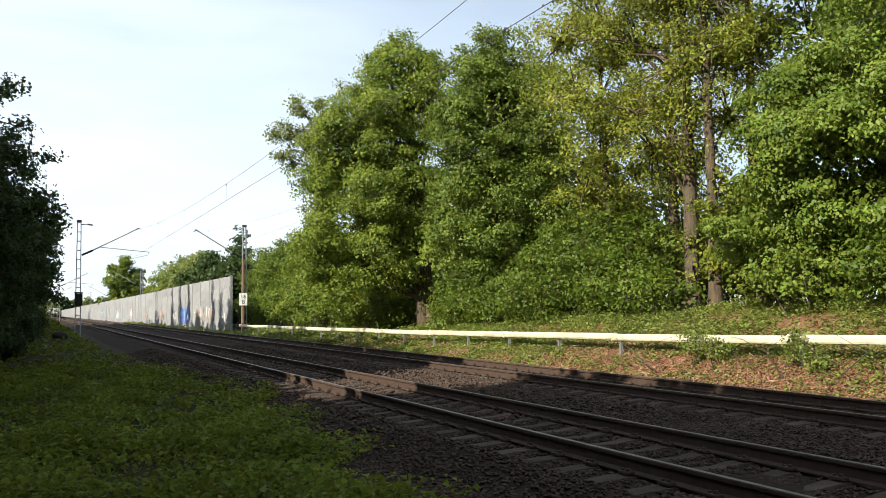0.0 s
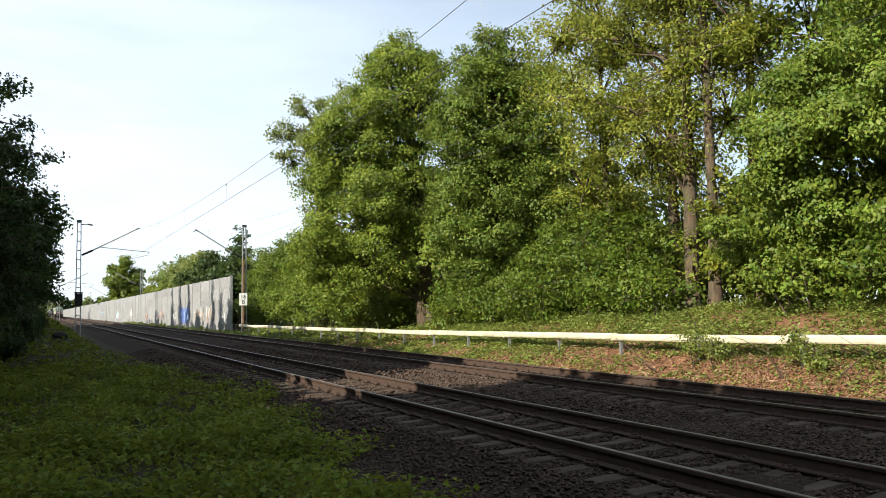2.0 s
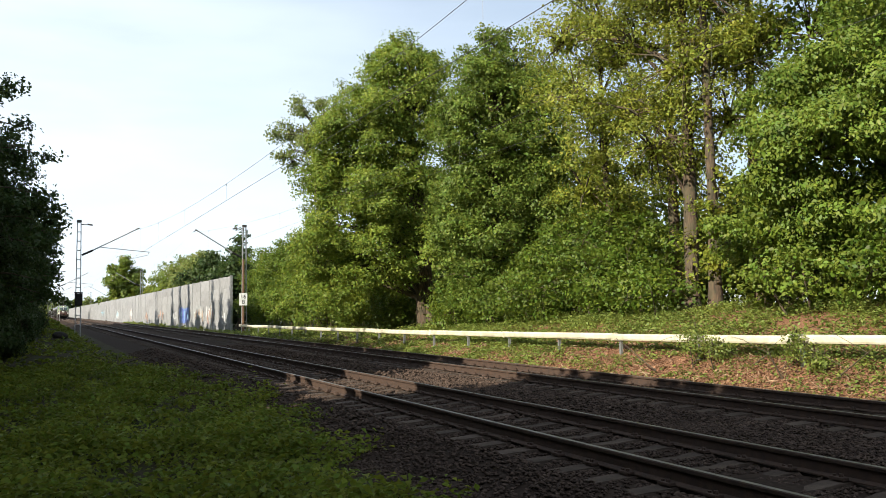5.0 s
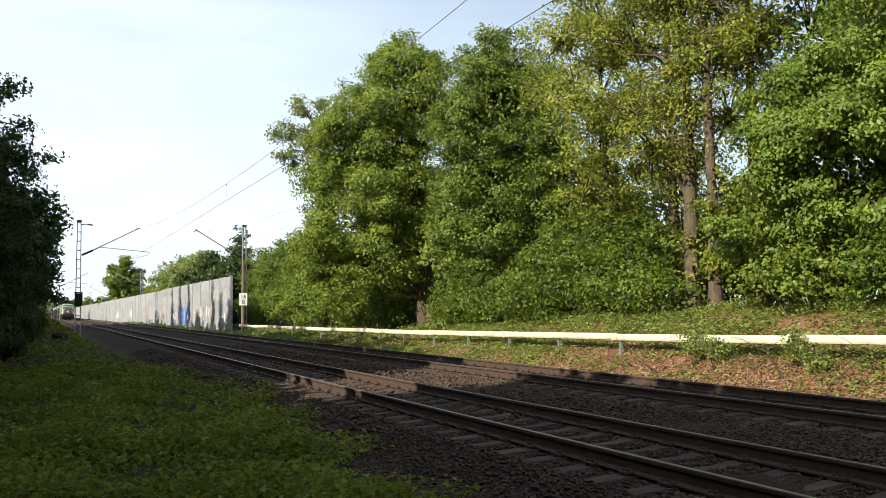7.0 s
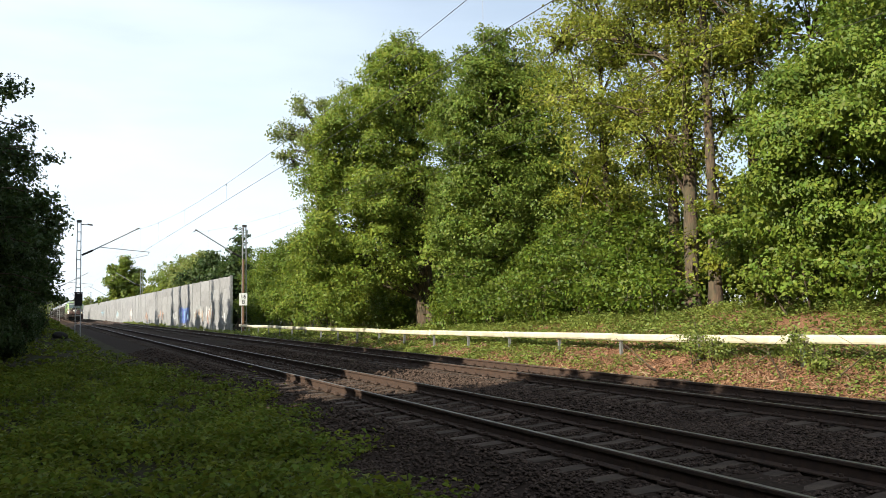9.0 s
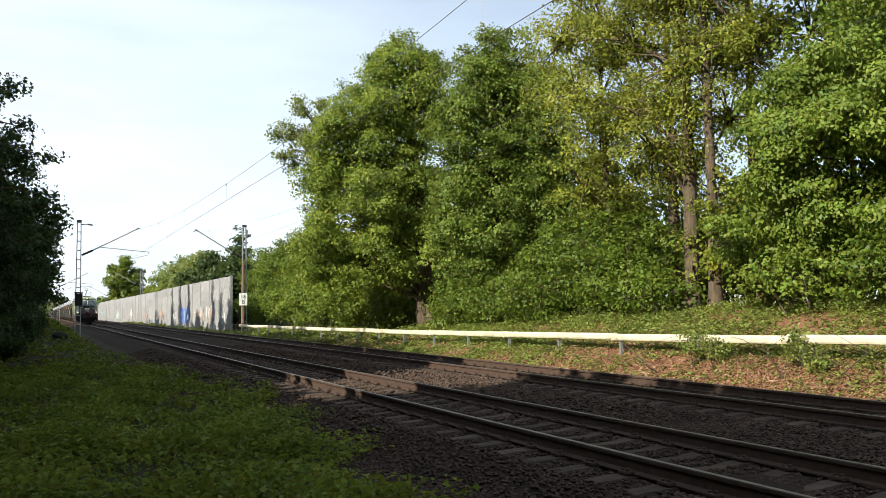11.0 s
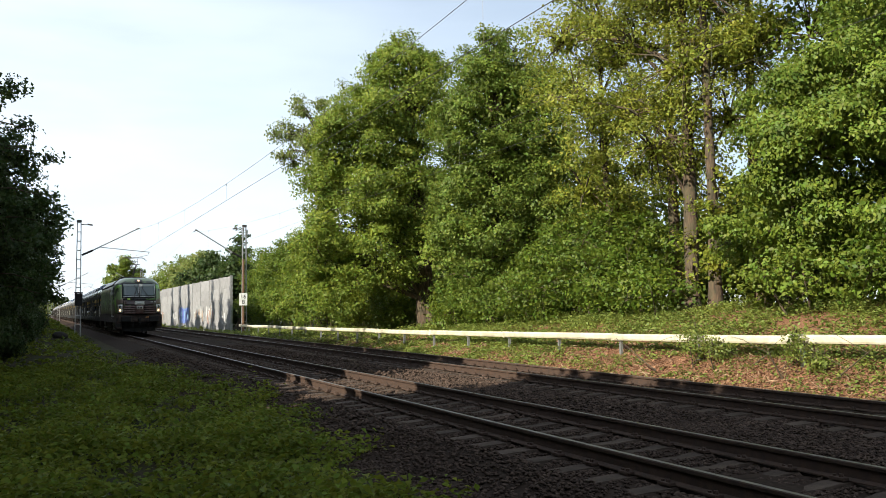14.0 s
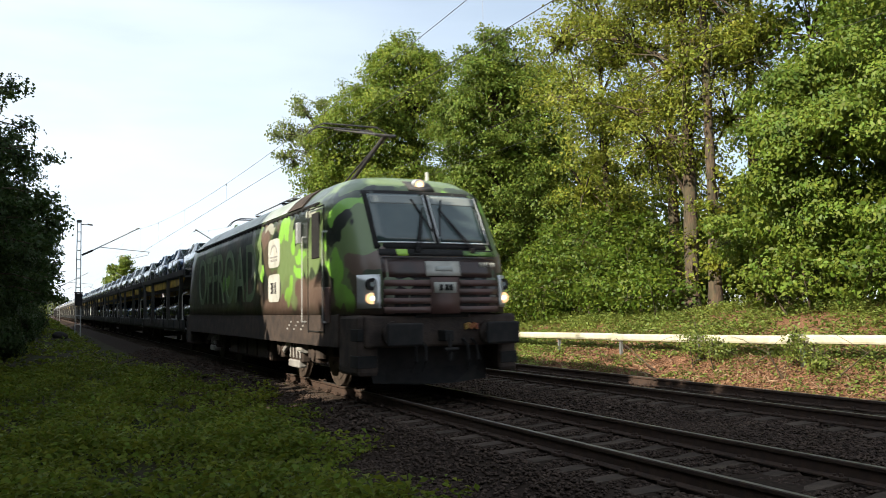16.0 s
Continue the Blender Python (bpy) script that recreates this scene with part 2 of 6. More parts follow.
def tree(name, x, y, z, trunk_h, trunk_r, lobes, leafmat, sprays, per, leaf, spread, seed, label, category="tree",
         lean=(0, 0), stems=1, group="", shell=0.62, twigs=60, core=0.72, oval=False):
    """A tree with a tapered trunk, limbs to every lobe, twigs and a leafy crown. Lobes are relative to the foot."""
    rng = np.random.default_rng(seed)
    e = empty(name, pose(x, y, z), label, category, group)
    if name in ("maple_tree", "hornbeam_tree", "ash_tree", "lime_tree"):
        SWAYING.append(e)
    vs, fs = [], []

    def add(pts, radii, seg):
        v, f = tube(pts, radii, seg)
        o = len(vs)
        vs.extend(v)
        fs.extend([tuple(i + o for i in q) for q in f])

    tops = []
    for s in range(stems):
        fx, fy = (rng.normal(size=2) * 0.45 * (stems > 1))
        pts, rad = [], []
        for i in range(17):
            u = i / 16
            wob = 0.12 * trunk_h ** 0.5 * np.sin(u * 3.0 + s * 2 + seed) * u
            pts.append((fx * (1 + u) + lean[0] * u + wob, fy * (1 + u) + lean[1] * u + wob * 0.6, -0.15 + (trunk_h + 0.15) * u))
            rad.append(trunk_r * (1.35 - 0.35 * min(u * 8, 1)) * (1 - 0.72 * u) * (1 + 0.07 * rng.normal()))
        add(pts, rad, 12)
        tops.append(pts)
    c, nr, sp, k = crown_points(lobes, sprays, per, spread, rng, shell)
    for i, lb in enumerate(lobes):
        st = tops[i % stems]
        h = min(max(lb[2] - 0.9 * lb[5], 0.15 * trunk_h), 0.92 * trunk_h)
        j = min(15, int(h / trunk_h * 16))
        p0, p3 = Vector(st[j]), Vector(lb[:3])
        mid = (p0 + p3) / 2 + Vector((0, 0, 0.12 * (p3 - p0).length))
        add([p0, (p0 + mid) / 2, mid, (mid + p3) / 2 + Vector((0, 0, 0.1)), p3], [trunk_r * q for q in (0.36, 0.28, 0.2, 0.13, 0.06)], 6)
    for i in rng.choice(len(sp), min(twigs, len(sp)), replace=False):
        p0, p1 = Vector(lobes[k[i]][:3]), Vector(sp[i])
        add([p0, (p0 + p1) / 2 + Vector((0, 0, 0.15)), p1], [min(0.045, 0.4 * trunk_r), min(0.03, 0.25 * trunk_r), min(0.012, 0.12 * trunk_r)], 4)
    me = bpy.data.meshes.new("trunk")
    me.from_pydata([tuple(v) for v in vs], [], fs)
    for f in me.polygons:
        f.use_smooth = True
    link("trunk", me, BARK, e)
    # shaded inner leaves close the crown
    LB = np.array(lobes, float)
    nc = max(int(sprays * per * 0.12), 60)
    ki = rng.choice(len(LB), nc, p=LB[:, 3] ** 2 / (LB[:, 3] ** 2).sum())
    ci = LB[ki, :3] + unit(rng.normal(size=(nc, 3))) * LB[ki, 3:6] * (core * (0.35 + 0.65 * rng.random(nc)))[:, None]
    c = np.concatenate([c, ci])
    nr = np.concatenate([nr, unit(rng.normal(size=(nc, 3)))])
    size = leaf * (0.65 + 0.7 * rng.random(len(c)))
    size[-nc:] *= 1.5
    link("crown", (oval_leaf_mesh if oval else leaf_mesh)("crown", c, nr, size, rng), leafmat, e)
    return e


def lobes_round(h0, h1, r, n, seed, squash=1.0):
    """Uneven lobes that fill a crown from h0 to h1 with half-width r."""
    rng = np.random.default_rng(seed)
    out = []
    for i in range(n):
        u = (i + 0.5) / n
        w = r * (0.55 + 0.75 * math.sin(math.pi * min(u * 0.85 + 0.16, 1))) * 0.62
        a = i * 2.4 + rng.random()
        q = 0.60 * r * math.sin(math.pi * min(u * 0.9 + 0.12, 1))
        out.append((q * math.cos(a), q * math.sin(a), h0 + (h1 - h0) * (0.08 + 0.84 * u), w, w, w * 0.8 * squash))
    return out


def lobes_across(rows, depth, seed):
    """Lobes from (place along the crown's long side, height, half-width): the crown is deep as well as wide."""
    rng = np.random.default_rng(seed)
    out = []
    def put(a, h, q, r, flat):
        out.append((0.905 * a + 0.425 * q, -0.425 * a + 0.905 * q, h, r, r, r * flat))

    for i, (a, h, r) in enumerate(rows):
        q = depth * (1 if i % 2 else -1) * (0.15 + 0.5 * rng.random())
        h *= 0.97
        put(a, h, q, r * 1.15, 1.0)
        put(a + 0.5 * r * rng.normal(), max(h + 0.4 * r * rng.normal() - 0.3, 0.8), -q, r * 0.95, 0.9)
        for k in range(3):
            put(a + r * rng.uniform(-0.8, 0.8), h + r * rng.uniform(0.75, 1.2), q * rng.uniform(-0.6, 1.0), rng.uniform(0.22, 0.36), 1.5)
    return out


def lobes_hedge(h, r, seed):
    """Lobes of even width up to a flat top, as in a closed row of trees."""
    rng = np.random.default_rng(seed)
    out = []
    for k in range(int(h / 1.7)):
        z = 1.0 + 1.7 * k
        for s in (-1, 1):
            out.append((0.3 * r * rng.normal() * 0.5, s * 0.55 * r + 0.2 * rng.normal(), min(z, h - 1.1), 0.85 * r, 0.85 * r, 1.2))
    return out


def shoots(h, r, n, seed):
    """Small lobes that stick out of a crown."""
    rng = np.random.default_rng(seed)
    out = []
    for i in range(n):
        a, z = rng.random() * 6.283, h * (0.2 + 0.78 * rng.random())
        q = r * (1.18 + 0.3 * rng.random()) * (1 - 0.55 * max(z / h - 0.55, 0) / 0.45)
        out.append((q * math.cos(a), q * math.sin(a), z, 0.30, 0.30, 0.22))
    return out


# ---- ground ----
NEAR, FAR = 6.047, 10.58     # centre lines of the two tracks


def step(a, b, v):
    u = min(max((v - a) / (b - a), 0), 1)
    return u * u * (3 - 2 * u)


def bank(y):
    return 1.0 - 0.55 * step(14, 44, y) - 0.40 * step(44, 85, y)


def ground_z(x, y):
    """Height of the ground: flat verge, track formation, sloping bank."""
    b = bank(y)
    if x < 12.6:
        return -0.42 + (0.05 * math.sin(x * 1.3 + 0.4 * y) * (y < 80) + 0.92 * step(14, 62, y) * step(3.0, 0.8, x) if x < 3.2 else 0)
    if x < 14:
        return -0.42 + (x - 12.6) / 1.4 * (0.60 * b + 0.02)
    if x < 16.5:
        return -0.40 + 0.60 * b + (x - 14) / 2.5 * 0.92 * b
    if x < 19:
        return -0.40 + 1.52 * b + (x - 16.5) / 2.5 * 0.45 * b
    return -0.40 + 1.97 * b


def bank_litter():
    """The bank's soil is brown with rotting leaves; the verge's is dark green-brown."""
    n, l = SOIL.node_tree.nodes, SOIL.node_tree.links
    b = n["Principled BSDF"]
    cur = b.inputs["Base Color"].links[0].from_socket
    tex = n.new("ShaderNodeTexCoord")
    sep = n.new("ShaderNodeSeparateXYZ")
    l.new(tex.outputs["Object"], sep.inputs[0])
    fx = n.new("ShaderNodeMapRange")
    fx.inputs["From Min"].default_value, fx.inputs["From Max"].default_value = 12.3, 13.2
    l.new(sep.outputs["X"], fx.inputs["Value"])
    fy = n.new("ShaderNodeMapRange")
    fy.inputs["From Min"].default_value, fy.inputs["From Max"].default_value = 48, 26
    l.new(sep.outputs["Y"], fy.inputs["Value"])
    no = n.new("ShaderNodeTexNoise")
    no.inputs["Scale"].default_value = 30
    no.inputs["Detail"].default_value = 6
    l.new(tex.outputs["Object"], no.inputs["Vector"])
    rp = n.new("ShaderNodeValToRGB")
    rp.color_ramp.elements[0].position, rp.color_ramp.elements[0].color = 0.35, (0.095, 0.046, 0.027, 1)
    rp.color_ramp.elements[1].position, rp.color_ramp.elements[1].color = 0.65, (0.205, 0.110, 0.062, 1)
    l.new(no.outputs["Fac"], rp.inputs["Fac"])
    mul = n.new("ShaderNodeMath")
    mul.operation = "MULTIPLY"
    l.new(fx.outputs["Result"], mul.inputs[0])
    l.new(fy.outputs["Result"], mul.inputs[1])
    mx = n.new("ShaderNodeMixRGB")
    l.new(mul.outputs[0], mx.inputs["Fac"])
    l.new(cur, mx.inputs["Color1"])
    l.new(rp.outputs["Color"], mx.inputs["Color2"])
    l.new(mx.outputs["Color"], b.inputs["Base Color"])


bank_litter()


def make_ground():
    xs = [-1500, -600, -200, -80, -40, -20] + [-12 + 0.8 * i for i in range(18)] + [2.6 + 1.0 * i for i in range(10)] + \
         [12.6 + 0.35 * i for i in range(24)] + [22, 26, 34, 60, 200, 600, 1500]
    ys = [-1500, -500, -150, -60, -30] + [-15 + 1.0 * i for i in range(75)] + [62 + 4 * i for i in range(20)] + [160, 220, 320, 500, 900, 1700, 3000]
    xs = sorted(xs)
    co = np.array([(x, y, ground_z(x, y)) for y in ys for x in xs])
    nx = len(xs)
    idx = np.array([(j * nx + i, j * nx + i + 1, (j + 1) * nx + i + 1, (j + 1) * nx + i) for j in range(len(ys) - 1) for i in range(nx - 1)]).ravel()
    ob = link("ground", array_mesh("ground", co, 4, idx), SOIL)
    tagged(ob, "dark soil verge and leaf-strewn bank beside the railway", "ground", kind="structure")


make_ground()


def bed_z(x):
    """Top of the ballast."""
    if x < 4.6:
        return -0.46 + (x - 3.5) / 1.1 * 0.245
    if x > 12.0:
        return -0.215 - (x - 12.0) * 0.245
    return -0.215 + 0.01 * (7.6 < x < 9.0)


def make_bed():
    xs = [3.4, 3.8, 4.2, 4.6, 5.4, 6.0, 6.8, 7.4, 7.8, 8.5, 9.0, 9.6, 10.4, 11.2, 11.8, 12.2, 12.6, 13.0]
    ys = [-60, -20] + [-10 + i for i in range(90)] + [100, 150, 250, 450, 900]
    rng = np.random.default_rng(3)
    co = np.array([(x, y, bed_z(x) + rng.normal() * 0.012) for y in ys for x in xs])
    nx = len(xs)
    idx = np.array([(j * nx + i, j * nx + i + 1, (j + 1) * nx + i + 1, (j + 1) * nx + i) for j in range(len(ys) - 1) for i in range(nx - 1)]).ravel()
    tagged(link("ballast_bed", array_mesh("ballast_bed", co, 4, idx), BALLAST), "brown-grey crushed stone ballast bed under two tracks", "ballast", kind="structure")


make_bed()


def make_rail(x):
    """A flat-bottomed rail: foot, web and polished head."""
    prof = [(-0.075, -0.172), (0.075, -0.172), (0.075, -0.160), (0.012, -0.142), (0.0085, -0.05), (0.034, -0.038), (0.036, -0.010), (0.028, 0.0),
            (-0.028, 0.0), (-0.036, -0.010), (-0.034, -0.038), (-0.0085, -0.05), (-0.012, -0.142), (-0.075, -0.160)]
    e = empty("rail", pose(x, 0, 0), "rusty steel rail with a polished running surface", "rail", "rails of the two tracks", "structure")
    bm = bmesh.new()
    ends = [[bm.verts.new((px, yy, pz)) for px, pz in prof] for yy in (-60, 900)]
    n = len(prof)
    for i in range(n):
        if i != 7:
            bm.faces.new((ends[0][i], ends[0][(i + 1) % n], ends[1][(i + 1) % n], ends[1][i]))
    part("rail_profile", bm, RUST, e)
    bm = bmesh.new()
    vs = [bm.verts.new(p) for p in ((-0.028, -60, 0), (0.028, -60, 0), (0.028, 900, 0), (-0.028, 900, 0))]
    bm.faces.new(vs)
    part("running_surface", bm, RAILTOP, e, "bright worn running surface")


for cx in (NEAR, FAR):
    for sx in (-0.75, 0.75):
        make_rail(cx + sx)


# ---- trees on the bank ----
def right_trees():
    def z(x, y):
        return ground_z(x, y)
    # light tree that overlooks the hedge at the far end
    ash = [(-1.4, 16.9, 0.7), (-2.4, 15.0, 0.8), (0.0, 17.0, 0.7), (-0.7, 14.8, 1.1), (0.9, 15.4, 0.9), (-2.1, 12.9, 0.8), (-0.2, 12.6, 1.1), (1.2, 11.3, 1.2), (0.3, 9.6, 1.2), (-0.3, 7.5, 1.3), (1.0, 6.0, 1.4)]
    tree("ash_tree", 18.9, 62, z(18.9, 62), 15.5, 0.20, lobes_across(ash, 1.6, 4), LEAF_PALE, 1100, 12, 0.19, 0.30, 11, "slender pale green tree with an airy crown behind the hedge", twigs=220, shell=0.35, core=0.3)
    maple = [(-0.9, 14.4, 1.4), (-2.7, 13.9, 1.1), (0.4, 13.6, 1.0), (-4.2, 12.2, 1.2), (-1.9, 12.0, 1.7), (0.3, 11.6, 1.1), (-4.6, 10.0, 1.5), (-2.3, 9.6, 1.7), (-0.6, 8.7, 1.1), (-5.1, 7.9, 1.3),
             (-3.1, 7.3, 1.7), (-1.3, 6.5, 1.4), (-4.6, 5.5, 1.4), (-2.4, 4.6, 1.4), (-5.7, 4.1, 1.2), (-3.6, 2.8, 1.3), (-5.1, 2.2, 1.2), (-1.7, 2.6, 1.0), (0.6, 4.4, 1.1)]
    tree("maple_tree", 18.6, 41.5, z(18.6, 41.5), 13, 0.30, lobes_across(maple, 2.2, 12), LEAF_MAPLE, 8800, 12, 0.140, 0.24, 12, "tall full-leaved green maple standing on the railway bank", stems=2, lean=(-0.9, 0.5), core=0.82)
    hornbeam = [(0.1, 12.7, 0.7), (1.0, 12.2, 0.9), (-0.4, 11.6, 0.9), (1.8, 11.3, 0.9), (2.5, 10.9, 0.7), (-1.2, 10.6, 1.0), (0.3, 10.3, 1.4), (2.0, 9.6, 0.9), (-1.7, 9.1, 0.9), (-0.4, 8.3, 1.4), (1.3, 7.9, 1.3),
                (2.7, 7.4, 1.0), (3.0, 8.8, 0.9), (-1.7, 6.7, 1.1), (0.0, 6.0, 1.5), (1.7, 5.6, 1.3), (2.9, 4.9, 1.0), (-1.7, 4.3, 1.0), (-0.1, 3.8, 1.5), (2.0, 3.4, 1.3), (-1.1, 2.2, 1.1), (0.7, 1.8, 1.3), (2.6, 1.6, 1.1)]
    tree("hornbeam_tree", 18.2, 33.5, z(18.2, 33.5), 11.0, 0.22, lobes_across(hornbeam, 1.8, 13), LEAF_HORNBEAM, 8400, 12, 0.128, 0.20, 13, "dense fresh green hornbeam with leaves down to the ground", core=0.85)
    oak = lobes_round(3.2, 16.5, 3.0, 15, 31) + [(-2.6, 2.6, 7.2, 1.9, 1.9, 1.4), (-2.4, 3.6, 9.6, 2.0, 2.0, 1.6), (-2.2, 3.8, 12.6, 2.0, 2.0, 1.6), (-0.25, -0.25, 2.2, 0.40, 0.40, 0.45), (0.3, -0.2, 3.4, 0.45, 0.45, 0.5), (-0.35, 0.0, 4.8, 0.55, 0.55, 0.6), (0.35, -0.2, 6.4, 0.6, 0.6, 0.6), (-0.3, -0.35, 1.0, 0.35, 0.35, 0.4), (-0.45, 0.3, 7.8, 0.6, 0.6, 0.5)]
    tree("oak_tree", 19.4, 22.0, z(19.4, 22), 14.5, 0.26, oak, LEAF_OAK, 3500, 12, 0.108, 0.26, 14, "tall oak with a bare trunk and sparse yellow-green spring leaves", twigs=320, shell=0.4, core=0.3)
    tree("oak_tree", 19.0, 20.5, z(19, 20.5), 15.5, 0.19, [(-0.3, -0.1, 1.3, 0.5, 0.5, 0.7), (-0.25, -0.2, 2.8, 0.55, 0.55, 0.7), (0.3, -0.2, 4.0, 0.5, 0.5, 0.6), (0.6, 1.0, 11.0, 2.0, 2.0, 1.6), (1.8, -0.4, 13.4, 2.2, 2.2, 1.8), (-0.8, 0.4, 14.8, 2.0, 2.0, 1.8), (1.6, 0.6, 8.6, 1.5, 1.5, 1.2)],
         LEAF_OAK, 1300, 12, 0.145, 0.26, 15, "slim oak with a bare trunk and sparse yellow-green leaves", twigs=160, shell=0.35)
    tree("oak_tree", 21.5, 25.2, z(21.5, 25), 14, 0.24, [(-1.5, 2.0, 11.0, 2.4, 2.4, 2.0), (0.6, 1.4, 13.5, 2.4, 2.4, 2.0), (-1.0, 1.2, 8.0, 2.0, 2.0, 1.5), (0.6, 0, 5.0, 2.0, 2.0, 1.6)],
         LEAF_OAK, 750, 12, 0.14, 0.28, 16, "oak behind the first row with yellow-green spring leaves", twigs=120, shell=0.4)
    tree("oak_tree", 24.0, 23.6, z(24, 23.6), 17, 0.24, [(-1.2, 1.0, 15.0, 1.6, 1.6, 1.2), (1.2, -0.6, 13.6, 1.5, 1.5, 1.2), (0.2, 0.4, 17.0, 1.8, 1.8, 1.4), (1.0, 0.2, 10.4, 1.0, 1.0, 0.8)],
         LEAF_GREEN, 700, 12, 0.16, 0.26, 29, "tall slim oak with a long bare trunk behind the first row", twigs=90, shell=0.4, core=0.3)
    tree("oak_tree", 20.8, 28.4, z(20.8, 28.4), 11, 0.2, lobes_round(3.0, 13.0, 2.3, 10, 33), LEAF_OAK, 1250, 12, 0.13, 0.25, 27, "younger oak with yellow-green spring leaves", twigs=100, shell=0.45, core=0.3)
    # broad leafy tree beside the oaks and a taller one behind it
    tree("lime_tree", 18.4, 15.6, z(18.4, 15.6), 3.6, 0.10, [(-0.6, 1.2, 2.0, 1.7, 1.7, 1.3), (0.2, -1.4, 1.9, 2.0, 2.0, 1.4), (-0.6, -0.2, 3.8, 2.2, 2.2, 1.6), (0.4, 1.0, 5.4, 1.8, 1.8, 1.3), (0.8, -2.2, 4.4, 2.2, 2.2, 1.7), (1.0, -1.0, 6.6, 2.2, 2.2, 1.5), (1.6, -3.4, 2.6, 2.2, 2.2, 1.8)],
         LEAF_FRESH, 7200, 12, 0.108, 0.16, 17, "broad bright green lime tree with leaves down to the bank", stems=3, oval=True)
    tree("beech_tree", 23.0, 17.5, z(23, 17.5), 14, 0.26, lobes_round(4.0, 16.5, 3.8, 10, 8), LEAF_HAZEL, 2200, 12, 0.17, 0.26, 18, "tall leafy beech behind the lime tree", twigs=120)
    tree("beech_tree", 22.5, 12.5, z(22.5, 12.5), 13, 0.24, lobes_round(2.0, 15.5, 3.6, 10, 9), LEAF_HAZEL, 2000, 12, 0.17, 0.26, 19, "tall leafy beech behind the lime tree", twigs=120)
    # second row
    for i, (x, y, h, r) in enumerate(((24, 34, 7.5, 3.0), (25, 43, 11, 3.8), (24, 53, 11, 3.6), (29, 27, 6, 3.0), (22, 70, 9, 3.2), (27, 62, 11, 4))):
        tree("woodland_tree", x, y, z(x, y), h * 0.8, 0.2, lobes_round(0.8, h, r, 9, 60 + i), LEAF_GREEN, 650, 12, 0.36, 0.36, 70 + i, "leafy tree in the second row of the wood", twigs=40, group="second row of the wood")
    for i, (x, y, h, r) in enumerate(((24.5, 20.5, 4.5, 1.9), (25, 24.5, 4.6, 2.0), (25, 28.5, 4.6, 2.0), (24.5, 16.0, 4.2, 1.9), (24, 11.5, 4.5, 2.0), (24, 38, 4.5, 2.2), (20.5, 40.5, 2.8, 1.7), (20.8, 44.5, 2.8, 1.7), (20.4, 36.5, 2.6, 1.6), (20.6, 49.0, 3.0, 1.8))):
        tree("shrub", x, y, z(x, y), h * 0.6, 0.035, lobes_round(0.2, h, r, 7, 150 + i), LEAF_HORNBEAM, 430, 11, 0.24, 0.30, 160 + i, "dense shady shrub in the understorey of the wood", "shrub", group="understorey of the wood", stems=3, twigs=12, core=0.9)
    # hedge of shrubs that runs to the barrier
    spots = [(17.6, 11.4, 2.0, 1.1), (17.5, 13.4, 1.9, 1.0), (17.4, 15.2, 2.0, 1.0), (17.8, 17.0, 1.5, 0.8), (18.8, 25.0, 2.2, 1.3), (18.0, 27.2, 3.2, 2.0), (18.2, 30.0, 2.6, 1.7), (18.2, 37.6, 1.8, 1.0), (17.8, 43.6, 1.6, 1.0), (17.6, 48.0, 2.0, 1.3),
             (17.6, 50.0, 5.0, 2.3), (17.4, 54.5, 6.2, 2.4), (18.0, 59.5, 7.0, 2.4), (18.6, 65.0, 7.6, 2.3), (19.3, 71.0, 8.4, 2.3), (20.0, 78.0, 8.2, 2.4), (20.4, 86.0, 8.4, 2.6), (17.5, 21.5, 1.2, 0.9), (17.6, 23.2, 1.6, 1.0), (17.7, 24.6, 2.3, 1.1), (17.8, 32.0, 1.7, 1.2), (17.5, 35.2, 1.5, 1.0), (17.6, 28.6, 1.9, 1.2), (19.2, 26.4, 4.2, 1.6), (19.4, 24.2, 3.8, 1.4), (19.3, 29.4, 4.4, 1.7)]
    for i, (x, y, h, r) in enumerate(spots):
        mat = LEAF_HAZEL if 20 < y < 45 or y > 62 else (LEAF_GREEN, LEAF_HAZEL, LEAF_FRESH)[i % 3]
        tree("shrub", x, y, z(x, y), h * 0.6, 0.032, lobes_round(0.25, h, r, 5 if h < 4 else 8, 90 + i), mat, int((110 * r + 36 * h * r) if y < 40 else (150 * r + 40 * h * r)), 12, 0.125 if y < 40 else 0.17, 0.19 if y < 40 else 0.28, 110 + i,
             "leafy green shrub at the top of the bank", "shrub", group="hedge on the bank", stems=3, twigs=40, shell=0.74, core=0.6)


right_trees()


